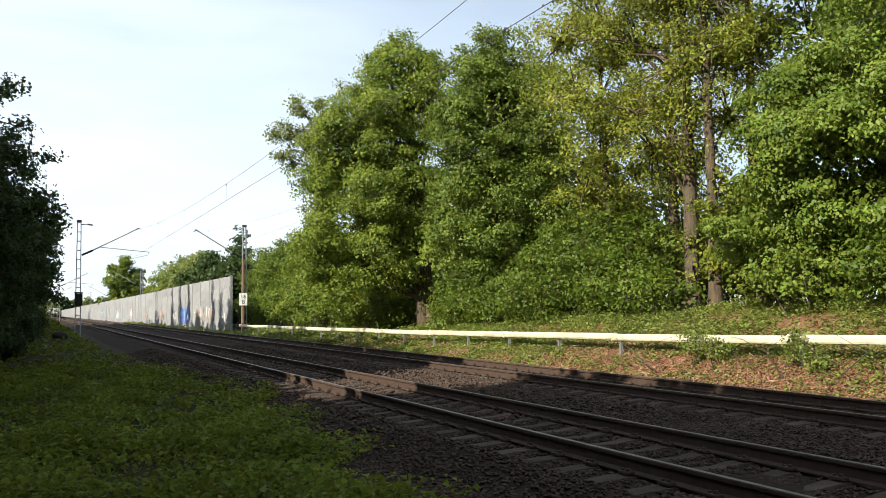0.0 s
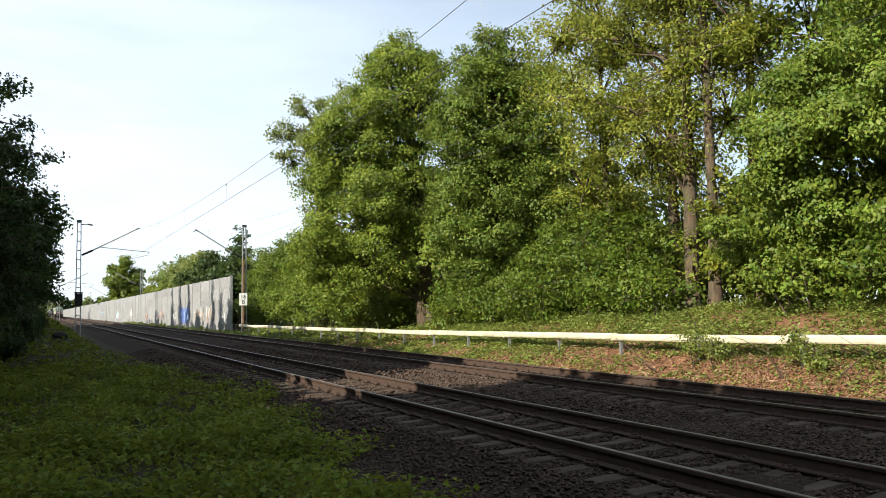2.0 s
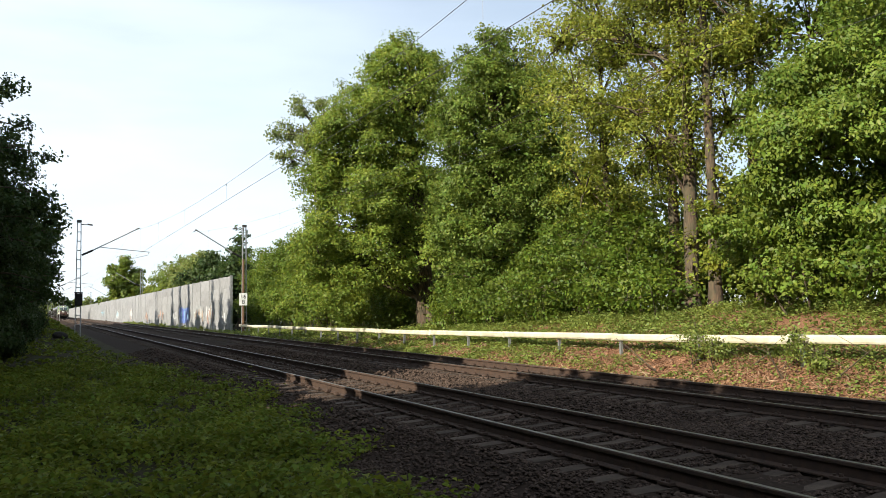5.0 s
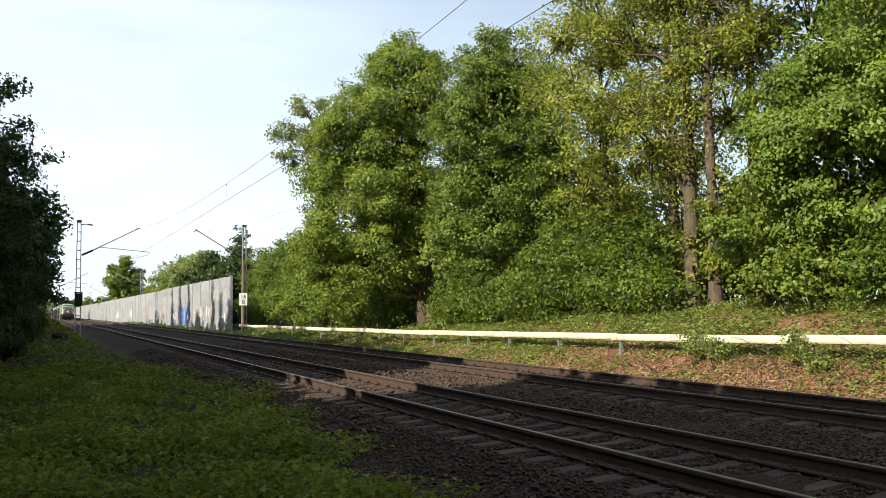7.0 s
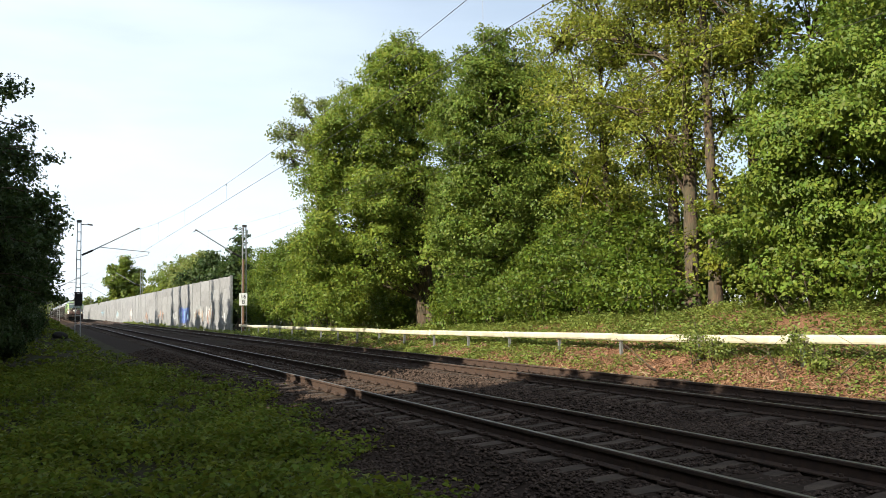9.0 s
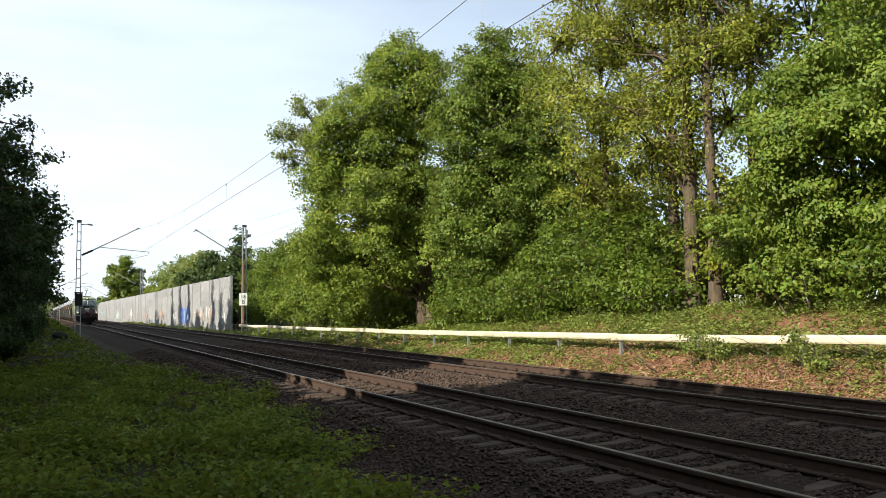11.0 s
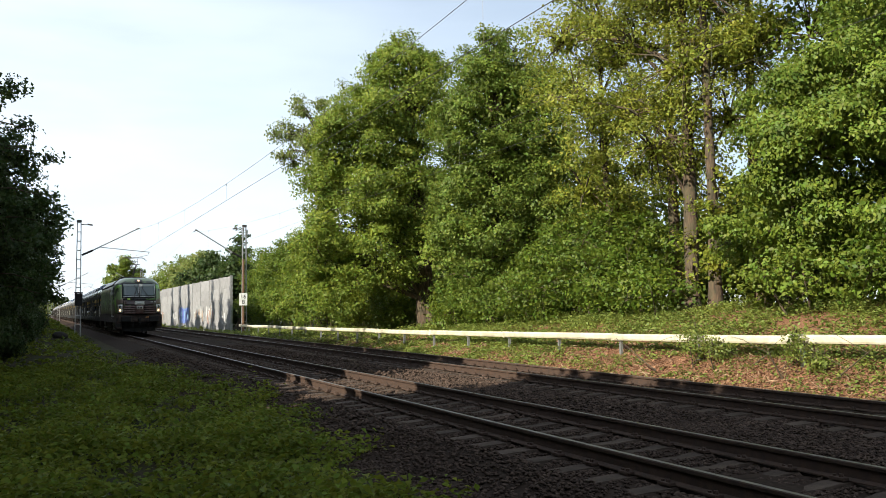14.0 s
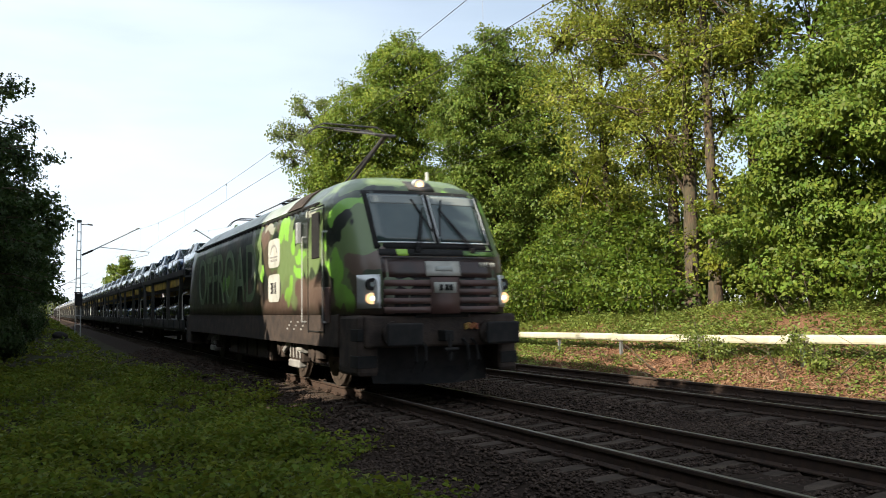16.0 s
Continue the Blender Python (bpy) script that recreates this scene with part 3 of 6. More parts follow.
def left_trees():
    made = []
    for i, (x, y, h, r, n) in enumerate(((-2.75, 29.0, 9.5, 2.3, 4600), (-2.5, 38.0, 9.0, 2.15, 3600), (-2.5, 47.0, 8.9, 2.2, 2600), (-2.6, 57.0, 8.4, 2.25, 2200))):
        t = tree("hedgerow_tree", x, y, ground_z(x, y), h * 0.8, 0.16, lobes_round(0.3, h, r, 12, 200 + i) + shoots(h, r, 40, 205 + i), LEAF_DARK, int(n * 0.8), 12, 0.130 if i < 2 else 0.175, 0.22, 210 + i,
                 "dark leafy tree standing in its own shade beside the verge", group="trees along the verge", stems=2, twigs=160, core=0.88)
        made.append(t)
    # the row goes on behind the camera and beyond the first trees, and shades the tracks
    spots = [(-5.6, y, 11.2 + 0.5 * math.sin(y), 2.6) for y in (-17, -12.4)] + [(-5.6, y, 10.7 + 0.5 * math.sin(y), 2.5) for y in (-7.7, -3.2, 0.9)] + [(-5.6, 4.7, 10.6, 2.2), (-5.6, 8.0, 10.3, 2.0), (-5.4, 14.5, 6.4, 2.2), (-5.6, 18.6, 11.2, 2.4), (-6.0, 22.6, 11.6, 2.4), (-6.2, 25.6, 11.8, 2.4)] + \
            [(-7.2, y, 12.4 + 0.4 * math.sin(y), 3.0) for y in (28.5, 33.5, 38.5, 44, 49.5, 55, 60)] + [(-7.8, y, 13.4, 3.6) for y in (66, 73, 80, 87, 94, 101, 109, 117, 125)]
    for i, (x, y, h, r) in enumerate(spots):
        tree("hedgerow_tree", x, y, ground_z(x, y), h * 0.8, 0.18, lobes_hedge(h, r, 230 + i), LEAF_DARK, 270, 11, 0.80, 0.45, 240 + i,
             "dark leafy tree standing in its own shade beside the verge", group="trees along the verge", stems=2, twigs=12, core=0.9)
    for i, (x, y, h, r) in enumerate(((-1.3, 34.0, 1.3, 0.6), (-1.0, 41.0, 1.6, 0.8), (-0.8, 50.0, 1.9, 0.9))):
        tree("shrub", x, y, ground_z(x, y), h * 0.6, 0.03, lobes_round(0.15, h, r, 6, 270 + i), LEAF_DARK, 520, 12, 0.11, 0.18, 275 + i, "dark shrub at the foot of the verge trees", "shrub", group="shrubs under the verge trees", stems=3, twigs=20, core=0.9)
    return made


verge_trees = left_trees()


# ---- barrier ----
def barrier():
    x0, pitch, n = 14.5, 5.0, 60
    y0 = 72.8
    e = empty("noise_barrier", pose(x0, y0, 0), "tall pale grey panelled noise barrier with graffiti beside the track", "noise barrier", kind="structure")
    bm = bmesh.new()
    box(bm, 0, 0, 0, 0.12, pitch - 0.15, 0.975)
    for k in range(7):
        box(bm, -0.062, 0, -0.42 + 0.14 * k, 0.012, pitch - 0.16, 0.12)
    first = part("panel", bm, WALLMAT, e)
    first.matrix_local = pose(0, pitch / 2, 0.05)
    bm = bmesh.new()
    box(bm, 0, 0, 2.03, 0.19, 0.15, 4.98)
    post = part("post", bm, STEEL, e, "grey steel post")
    post.matrix_local = pose(0, 0, 0)
    for i in range(n):
        low = 0.1 * (i >= 9)
        for k in range(5):
            if i or k:
                share("panel", first, e, 0, pitch * (i + 0.5), 0.05 + 0.98 * k - low)
        share("post", post, e, 0, pitch * (i + 1), -low)
    bm = bmesh.new()
    for i in range(n, n + 70):
        box(bm, 0, pitch * (i + 0.5), 1.93, 0.12, pitch - 0.15, 4.7)
        box(bm, 0, pitch * (i + 1), 1.93, 0.19, 0.15, 4.9)
    tagged(part("far_panels", bm, WALLMAT, e), kind="stuff")
    return e


barrier()


# ---- track details ----
def text_mesh(body, size, extrude=0.003):
    cu = bpy.data.curves.new("lettering", "FONT")
    cu.body = body
    cu.size = size
    cu.extrude = extrude
    cu.align_x = "CENTER"
    cu.align_y = "CENTER"
    ob = new("lettering", cu)
    dg = bpy.context.evaluated_depsgraph_get()
    me = bpy.data.meshes.new_from_object(ob.evaluated_get(dg))
    bpy.data.objects.remove(ob)
    me.materials.clear()
    return me


def sleepers():
    bm = bmesh.new()
    # concrete sleeper, waisted in the middle
    secs = [(-1.3, 0.14, -0.19), (-0.95, 0.14, -0.175), (-0.5, 0.13, -0.178), (-0.3, 0.11, -0.20), (0.3, 0.11, -0.20), (0.5, 0.13, -0.178), (0.95, 0.14, -0.175), (1.3, 0.14, -0.19)]
    rows = []
    for x, w, t in secs:
        rows.append([bm.verts.new(q) for q in ((x, -w, -0.33), (x, -w * 0.75, t), (x, w * 0.75, t), (x, w, -0.33))])
    for a, b in zip(rows, rows[1:]):
        for i in range(3):
            bm.faces.new((a[i], b[i], b[i + 1], a[i + 1]))
    bm.faces.new(rows[0])
    bm.faces.new(rows[-1][::-1])
    proto = bpy.data.meshes.new("sleeper")
    bm.to_mesh(proto)
    bm.free()
    proto.materials.append(CONCRETE)
    bm = bmesh.new()
    for s in (-1, 1):
        box(bm, s * 0.115, 0, -0.150, 0.085, 0.16, 0.035, 0.008)
        cyl(bm, (s * 0.12, -0.035, -0.15), (s * 0.12, -0.035, -0.105), 0.022, 6)
        cyl(bm, (s * 0.12, 0.04, -0.15), (s * 0.12, 0.04, -0.115), 0.018, 6)
    clip = bpy.data.meshes.new("rail_fastening")
    bm.to_mesh(clip)
    bm.free()
    clip.materials.append(RUST)
    for cx, n_single, nm in ((NEAR, 110, "near"), (FAR, 90, "far")):
        track = empty("track_panel", pose(cx, 0, 0), "row of weathered concrete sleepers bedded in ballast", "track", "tracks", "structure")
        rng = random.Random(int(cx * 10))
        for i in range(n_single):
            s = new("sleeper", proto)
            s.parent = track
            s.matrix_local = pose(0, 3.3 + 0.6 * i, rng.uniform(-0.006, 0.004), 0, 0, rng.uniform(-0.6, 0.6))
            if i < 60:
                for sx in (-0.75, 0.75):
                    c = new("rail_fastening", clip)
                    c.parent = s
                    c.matrix_local = pose(sx, 0, 0)
        bm = bmesh.new()
        for i in range(n_single, 420):
            box(bm, 0, 3.3 + 0.6 * i, -0.25, 2.6, 0.26, 0.15)
        tagged(part("far_sleepers", bm, CONCRETE, track), kind="stuff")


def scatter_mesh(name, c, size, rng):
    """Rough eight-sided stones."""
    n = len(c)
    base = np.array([(1, 0, 0), (0, 1, 0), (-1, 0, 0), (0, -1, 0), (0, 0, 1), (0, 0, -1)], float)
    v = base[None] * (0.55 + 0.6 * rng.random((n, 6, 1))) + rng.normal(size=(n, 6, 3)) * 0.16
    a = rng.random(n) * 6.283
    ca, sa = np.cos(a), np.sin(a)
    x = v[:, :, 0] * ca[:, None] - v[:, :, 1] * sa[:, None]
    y = v[:, :, 0] * sa[:, None] + v[:, :, 1] * ca[:, None]
    v = np.stack([x, y, v[:, :, 2] * 0.6], 2) * size[:, None, None] + c[:, None, :]
    f = np.array([(0, 1, 4), (1, 2, 4), (2, 3, 4), (3, 0, 4), (1, 0, 5), (2, 1, 5), (3, 2, 5), (0, 3, 5)])
    idx = (f[None] + 6 * np.arange(n)[:, None, None]).ravel()
    return array_mesh(name, v.reshape(-1, 3), 3, idx)


def stones():
    rng = np.random.default_rng(77)
    out, siz = [], []
    for y0, y1, n, s in ((3.5, 11, 34000, 0.028), (11, 20, 18000, 0.039), (20, 42, 9000, 0.056)):
        x = 3.35 + rng.random(n) * 9.7
        y = y0 + rng.random(n) * (y1 - y0)
        z = np.array([bed_z(v) for v in x])
        ph = np.abs((y - 3.3 + 0.3) % 0.6 - 0.3)
        on = ((np.abs(x - NEAR) < 1.25) | (np.abs(x - FAR) < 1.25)) & (ph < 0.12)
        rail = np.minimum.reduce([np.abs(x - r) for r in (NEAR - 0.75, NEAR + 0.75, FAR - 0.75, FAR + 0.75)]) < 0.09
        keep = ~on & ~rail
        z = z + 0.006 + rng.random(n) * 0.022 + 0.03 * ((x > 7.3) & (x < 9.0)) * (0.5 + 0.5 * np.sin(x * 2.1 + y * 0.7))
        out.append(np.stack([x, y, z], 1)[keep])
        siz.append((s * (0.6 + 0.8 * rng.random(n)))[keep])
    # strays on the shoulder and in the verge
    n = 7000
    x = 3.75 - np.abs(rng.normal(size=n)) * 0.5
    y = 5 + rng.random(n) * 25
    out.append(np.stack([x, y, np.array([max(bed_z(v), -0.42) + 0.012 for v in x])], 1))
    siz.append(0.028 * (0.6 + 0.8 * rng.random(n)))
    ob = link("ballast_stones", scatter_mesh("ballast_stones", np.concatenate(out), np.concatenate(siz), rng), STONE)
    tagged(ob, "loose brown-grey crushed ballast stones around the sleepers", "stones", kind="stuff")


def herbs():
    rng = np.random.default_rng(78)

    def edge(y):
        return np.minimum(4.35, 2.55 + 0.10 * y) - 0.05 * np.clip(y - 18, 0, 30) + 0.28 * np.sin(y * 1.9) + 0.18 * np.sin(y * 4.3 + 1)

    def clump(n, per, x0, y0, y1, s, tall, zfun, lim=None):
        y = y0 + rng.random(n) * (y1 - y0)
        hi = edge(y) if lim is None else np.full(n, lim)
        x = x0 + rng.random(n) * (hi - x0)
        dens = 0.5 + 0.5 * np.sin(x * 1.7 + 0.6 * y) * np.sin(y * 1.1 - 0.5 * x)
        fade = np.clip((hi - x) / 0.9, 0, 1) if lim is None else 1.0
        keep = rng.random(n) < (0.16 + 0.84 * dens) * (0.25 + 0.75 * fade)
        x, y = x[keep], y[keep]
        n = len(x)
        h = tall * (0.35 + 0.65 * rng.random(n)) * (0.35 + 0.9 * dens[keep])
        off = rng.normal(size=(n, per, 3)) * np.array([0.09, 0.09, 0])
        off[:, :, 2] = rng.random((n, per)) * h[:, None]
        z = np.array([zfun(a, b) for a, b in zip(x, y)])
        c = (np.stack([x, y, z], 1)[:, None] + off).reshape(-1, 3)
        nr = unit(np.array([0, 0, 1.0]) + rng.normal(size=c.shape) * 0.45)
        return c, nr, s * (0.6 + 0.8 * rng.random(len(c)))

    def verge(x, y):
        return max(ground_z(x, y), bed_z(x) if x > 3.5 else -9) + 0.01

    sets = [clump(6800, 10, -3.5, 5.5, 14, 0.084, 0.42, verge), clump(6200, 9, -4.5, 14, 30, 0.100, 0.28, verge), clump(3000, 7, -5, 30, 75, 0.14, 0.16, verge), clump(2600, 8, -14, 75, 200, 0.40, 0.35, verge), clump(1800, 8, -20, 200, 480, 0.8, 0.5, verge)]
    c, nr, s = (np.concatenate(q) for q in zip(*sets))
    tagged(link("verge_herbs", leaf_mesh("verge_herbs", c, nr, s, rng, 0.62), LEAF_HERB), "low green nettles and ground ivy covering the shady verge", "undergrowth", kind="stuff")
    # bank: green cover, thinner near the track
    sets = [clump(11500, 9, 14.3, 7, 34, 0.075, 0.30, ground_z, 18.5), clump(2400, 9, 12.9, 7, 34, 0.065, 0.20, ground_z, 14.6), clump(3000, 8, 13.1, 34, 75, 0.13, 0.3, ground_z, 18.5),
            clump(700, 8, 12.9, 75, 160, 0.2, 0.5, ground_z, 14.1), clump(900, 9, 12.8, 22, 34, 0.09, 0.2, ground_z, 14.6)]
    c, nr, s = (np.concatenate(q) for q in zip(*sets))
    tagged(link("bank_herbs", leaf_mesh("bank_herbs", c, nr, s, rng, 0.75), LEAF_BANK), "sunlit brambles and low green plants on the bank", "undergrowth", kind="stuff")
    n = 46000
    y = 6 + rng.random(n) * 30
    x = 12.7 + rng.random(n) ** 1.3 * 2.9
    keep = rng.random(n) < np.clip(1.35 - (y - 12) / 24, 0.15, 1)
    x, y = x[keep], y[keep]
    z = np.array([ground_z(a, b) for a, b in zip(x, y)]) + 0.01 + rng.random(len(x)) * 0.03
    straw_c = np.stack([x, y, z + 0.03], 1)[::34]
    straw = leaf_mesh("dry_grass", straw_c, unit(np.array([-0.3, 0, 1.0]) + rng.normal(size=(len(straw_c), 3)) * 0.5), 0.24 * (0.5 + rng.random(len(straw_c))), rng, 0.07)
    tagged(link("dry_grass", straw, material("dry_straw", (0.26, 0.185, 0.11), 0.9, 0, (0.18, 0.12, 0.07), 2, per_island=0.3)), "dry straw-coloured grass stalks lying on the bank", "dry grass", kind="stuff")
    nr = unit(np.array([-0.15, 0, 1.0]) + rng.normal(size=(len(x), 3)) * 0.4)
    tagged(link("leaf_litter", leaf_mesh("leaf_litter", np.stack([x, y, z], 1), nr, 0.050 * (0.6 + 0.8 * rng.random(len(x))), rng, 0.7), LEAF_DRY), "dry brown fallen leaves strewn over the bank", "leaf litter", kind="stuff")


def pipe_top(y):
    return 0.425 + 0.45 * math.exp(-(y - 10) / 25)


def pipeline():
    e = empty("cable_duct", pose(14.0, 0, 0), "long cream-painted duct on short steel posts along the bank", "duct")
    L = 5.95
    for i in range(11):
        y0, y1 = 1.0 + 6 * i, 1.0 + 6 * i + L
        n = 6
        bm = bmesh.new()
        prof = [(0.0, 0.0), (-0.055, -0.012), (-0.07, -0.05), (-0.07, -0.135), (-0.055, -0.172), (0.0, -0.185), (0.06, -0.172), (0.07, -0.09), (0.06, -0.012)]
        rings = []
        for k in range(n + 1):
            y = y0 + (y1 - y0) * k / n
            rings.append([bm.verts.new((px + 0.012 * math.sin(i * 1.7), y, pipe_top(y) + pz + 0.012 * math.sin(i * 2.3))) for px, pz in prof])
        for a, b in zip(rings, rings[1:]):
            for q in range(len(prof)):
                q2 = (q + 1) % len(prof)
                bm.faces.new((a[q], b[q], b[q2], a[q2]))
        bm.faces.new(rings[0])
        bm.faces.new(rings[-1][::-1])
        part("duct_section", bm, PIPE, e)
        bm = bmesh.new()
        y = y1 + 0.025
        box(bm, 0, y, pipe_top(y) - 0.093, 0.165, 0.09, 0.21, 0.015)
        part("joint_sleeve", bm, PIPE, e)
    bm = bmesh.new()
    box(bm, -0.035, 0, -0.5, 0.015, 0.07, 1.0)
    box(bm, 0.0, -0.028, -0.5, 0.07, 0.012, 1.0)
    box(bm, 0.0, 0.0, 0.0, 0.17, 0.09, 0.012)
    p0 = part("post", bm, STEEL, e)
    p0.matrix_local = pose(0, 3.68, pipe_top(3.68) - 0.195)
    for i in range(1, 21):
        y = 3.68 + 3.0 * i
        share("post", p0, e, 0, y, pipe_top(y) - 0.195, random.uniform(-1, 1), random.uniform(-1.5, 1.5), random.uniform(-4, 4))


MASTS = [-12, 68, 145, 222, 299, 376]


def mast(x, y, side, track_x, base):
    """Flat frame mast with battens, cantilever, steady arm and insulator. side is +1 where the arm reaches towards +x."""
    e = empty("catenary_mast", pose(x, y, 0), "grey steel frame mast carrying the overhead line cantilever", "catenary mast", "masts of the overhead line")
    top = 8.2
    for sx in (-1, 1):
        bm = bmesh.new()
        v0 = []
        for z, w in ((base - 0.3, 0.19), (top, 0.12)):
            v0.append([bm.verts.new(q) for q in ((sx * w - 0.03, -0.09, z), (sx * w + 0.03, -0.09, z), (sx * w + 0.03, 0.09, z), (sx * w - 0.03, 0.09, z))])
        for q in range(4):
            bm.faces.new((v0[0][q], v0[0][(q + 1) % 4], v0[1][(q + 1) % 4], v0[1][q]))
        bm.faces.new(v0[1])
        part("upright", bm, STEEL, e)
    bm = bmesh.new()
    box(bm, 0, 0, 0, 0.3, 0.16, 0.055)
    first = part("batten", bm, STEEL, e)
    first.matrix_local = pose(0, 0, base + 0.4)
    k = 1
    while base + 0.4 + 0.68 * k < top:
        share("batten", first, e, 0, 0, base + 0.4 + 0.68 * k)
        k += 1
    bm = bmesh.new()
    box(bm, 0, 0, top + 0.06, 0.34, 0.24, 0.16, 0.02)
    part("mast_cap", bm, DARKSTEEL, e)
    d = track_x - x
    bm = bmesh.new()
    cyl(bm, (side * 0.2, 0, 5.75), (side * 0.95, 0, 6.12), 0.075, 10)
    part("insulator", bm, BLACK, e, "dark ribbed insulator")
    bm = bmesh.new()
    cyl(bm, (side * 0.9, 0, 6.1), (d + side * 0.45, 0, 7.8), 0.045, 8)
    cyl(bm, (d + side * 0.35, 0, 7.78), (d + side * 0.6, 0, 7.86), 0.06, 8)
    part("cantilever_tube", bm, STEEL, e)
    if side < 0:
        bm = bmesh.new()
        cyl(bm, (d - 0.45, 0, 7.82), (FAR - x, 0, 7.66), 0.03, 6)
        part("wire_clamp", bm, DARKSTEEL, e)
    if side > 0:
        bm = bmesh.new()
        cyl(bm, (side * 1.45, 0, 6.36), (d + side * 1.35, 0, 6.05), 0.028, 8)
        part("registration_tube", bm, STEEL, e)
        bm = bmesh.new()
        cyl(bm, (d + side * 1.3, 0, 6.03), (d + side * 1.22, 0, 5.82), 0.018, 6)
        cyl(bm, (d + side * 1.22, 0, 5.82), (d, 0, 5.52), 0.018, 6)
        part("steady_arm", bm, STEEL, e)
    bm = bmesh.new()
    cyl(bm, (side * 0.15, 0, 8.02), (side * 0.95, 0, 7.98), 0.03, 8)
    cyl(bm, (side * 0.55, 0, 8.04), (side * 0.9, 0, 8.0), 0.06, 8)
    part("feeder_bracket", bm, DARKSTEEL, e)
    bm = bmesh.new()
    box(bm, 0, 0, base - 0.05, 0.8, 0.7, 0.5, 0.03)
    part("foundation", bm, CONCRETE, e)
    return e


def overhead():
    WIRE = material("copper_wire", (0.07, 0.075, 0.08), 0.5, 0.6, (0.10, 0.09, 0.08), 5)
    for y in MASTS:
        left = mast(2.45, y, 1, NEAR, -0.42)
        right = mast(14.55, y, -1, FAR + 0.75, -0.40 if y > 20 else 0.1)
        if y == 68:
            bm = bmesh.new()
            box(bm, 0.02, -0.35, 2.5, 0.52, 0.36, 0.9, 0.03)
            box(bm, 0.02, -0.35, 3.0, 0.58, 0.44, 0.06, 0.01)
            part("equipment_box", bm, BLACK, left, "black equipment box")
            bm = bmesh.new()
            box(bm, -0.12, -0.24, 2.42, 0.62, 0.02, 0.96, 0.004)
            board = part("kilometre_board", bm, material("white_enamel", (0.78, 0.79, 0.78), 0.4, 0, (0.66, 0.67, 0.66), 4), right, "white enamel board with black numerals")
            ink = material("black_enamel", (0.02, 0.02, 0.02), 0.5)
            for body, z in (("16", 2.62), ("8", 2.20)):
                t = link("numeral", text_mesh(body, 0.46), ink, board)
                t.matrix_local = pose(-0.12, -0.258, z, 90)
            bm = bmesh.new()
            box(bm, -0.10, -0.15, 2.6, 0.14, 0.12, 6.0, 0.01)
            part("rusty_downpipe", bm, material("rust_brown", (0.15, 0.085, 0.048), 0.85, 0, (0.10, 0.055, 0.032), 6), right, "rust-brown cable conduit")
    for cx in (NEAR, FAR):
        e = empty("overhead_line", pose(cx, 0, 0), "thin dark contact wire hung by droppers from its catenary wire", "overhead line", "overhead lines")
        bm = bmesh.new()
        cyl(bm, (0, -60, 5.5), (0, 376, 5.5), 0.007 if cx == NEAR else 0.004, 5)
        part("contact_wire", bm, WIRE, e)
        for a, b in zip(MASTS, MASTS[1:]):
            mid, half = (a + b) / 2, (b - a) / 2
            pts = [(0, a + (b - a) * k / 16, 6.10 + 1.55 * ((a + (b - a) * k / 16 - mid) / half) ** 2) for k in range(17)]
            v, f = tube(pts, [(0.0060 if a < 68 else 0.003) * (1 if cx == NEAR else 0.6)] * 17, 5)
            me = bpy.data.meshes.new("catenary_wire")
            me.from_pydata([tuple(q) for q in v], [], f)
            link("catenary_wire", me, WIRE, e)
            if a < 68:
                for k in range(1, 8):
                    y = a + (b - a) * k / 8 + 3.3
                    z = 6.10 + 1.55 * ((y - mid) / half) ** 2
                    bm = bmesh.new()
                    cyl(bm, (0, y, 5.5), (0, y, z), 0.002, 4)
                    box(bm, 0, y, z - 0.03, 0.02, 0.05, 0.08)
                    part("dropper", bm, WIRE, e)


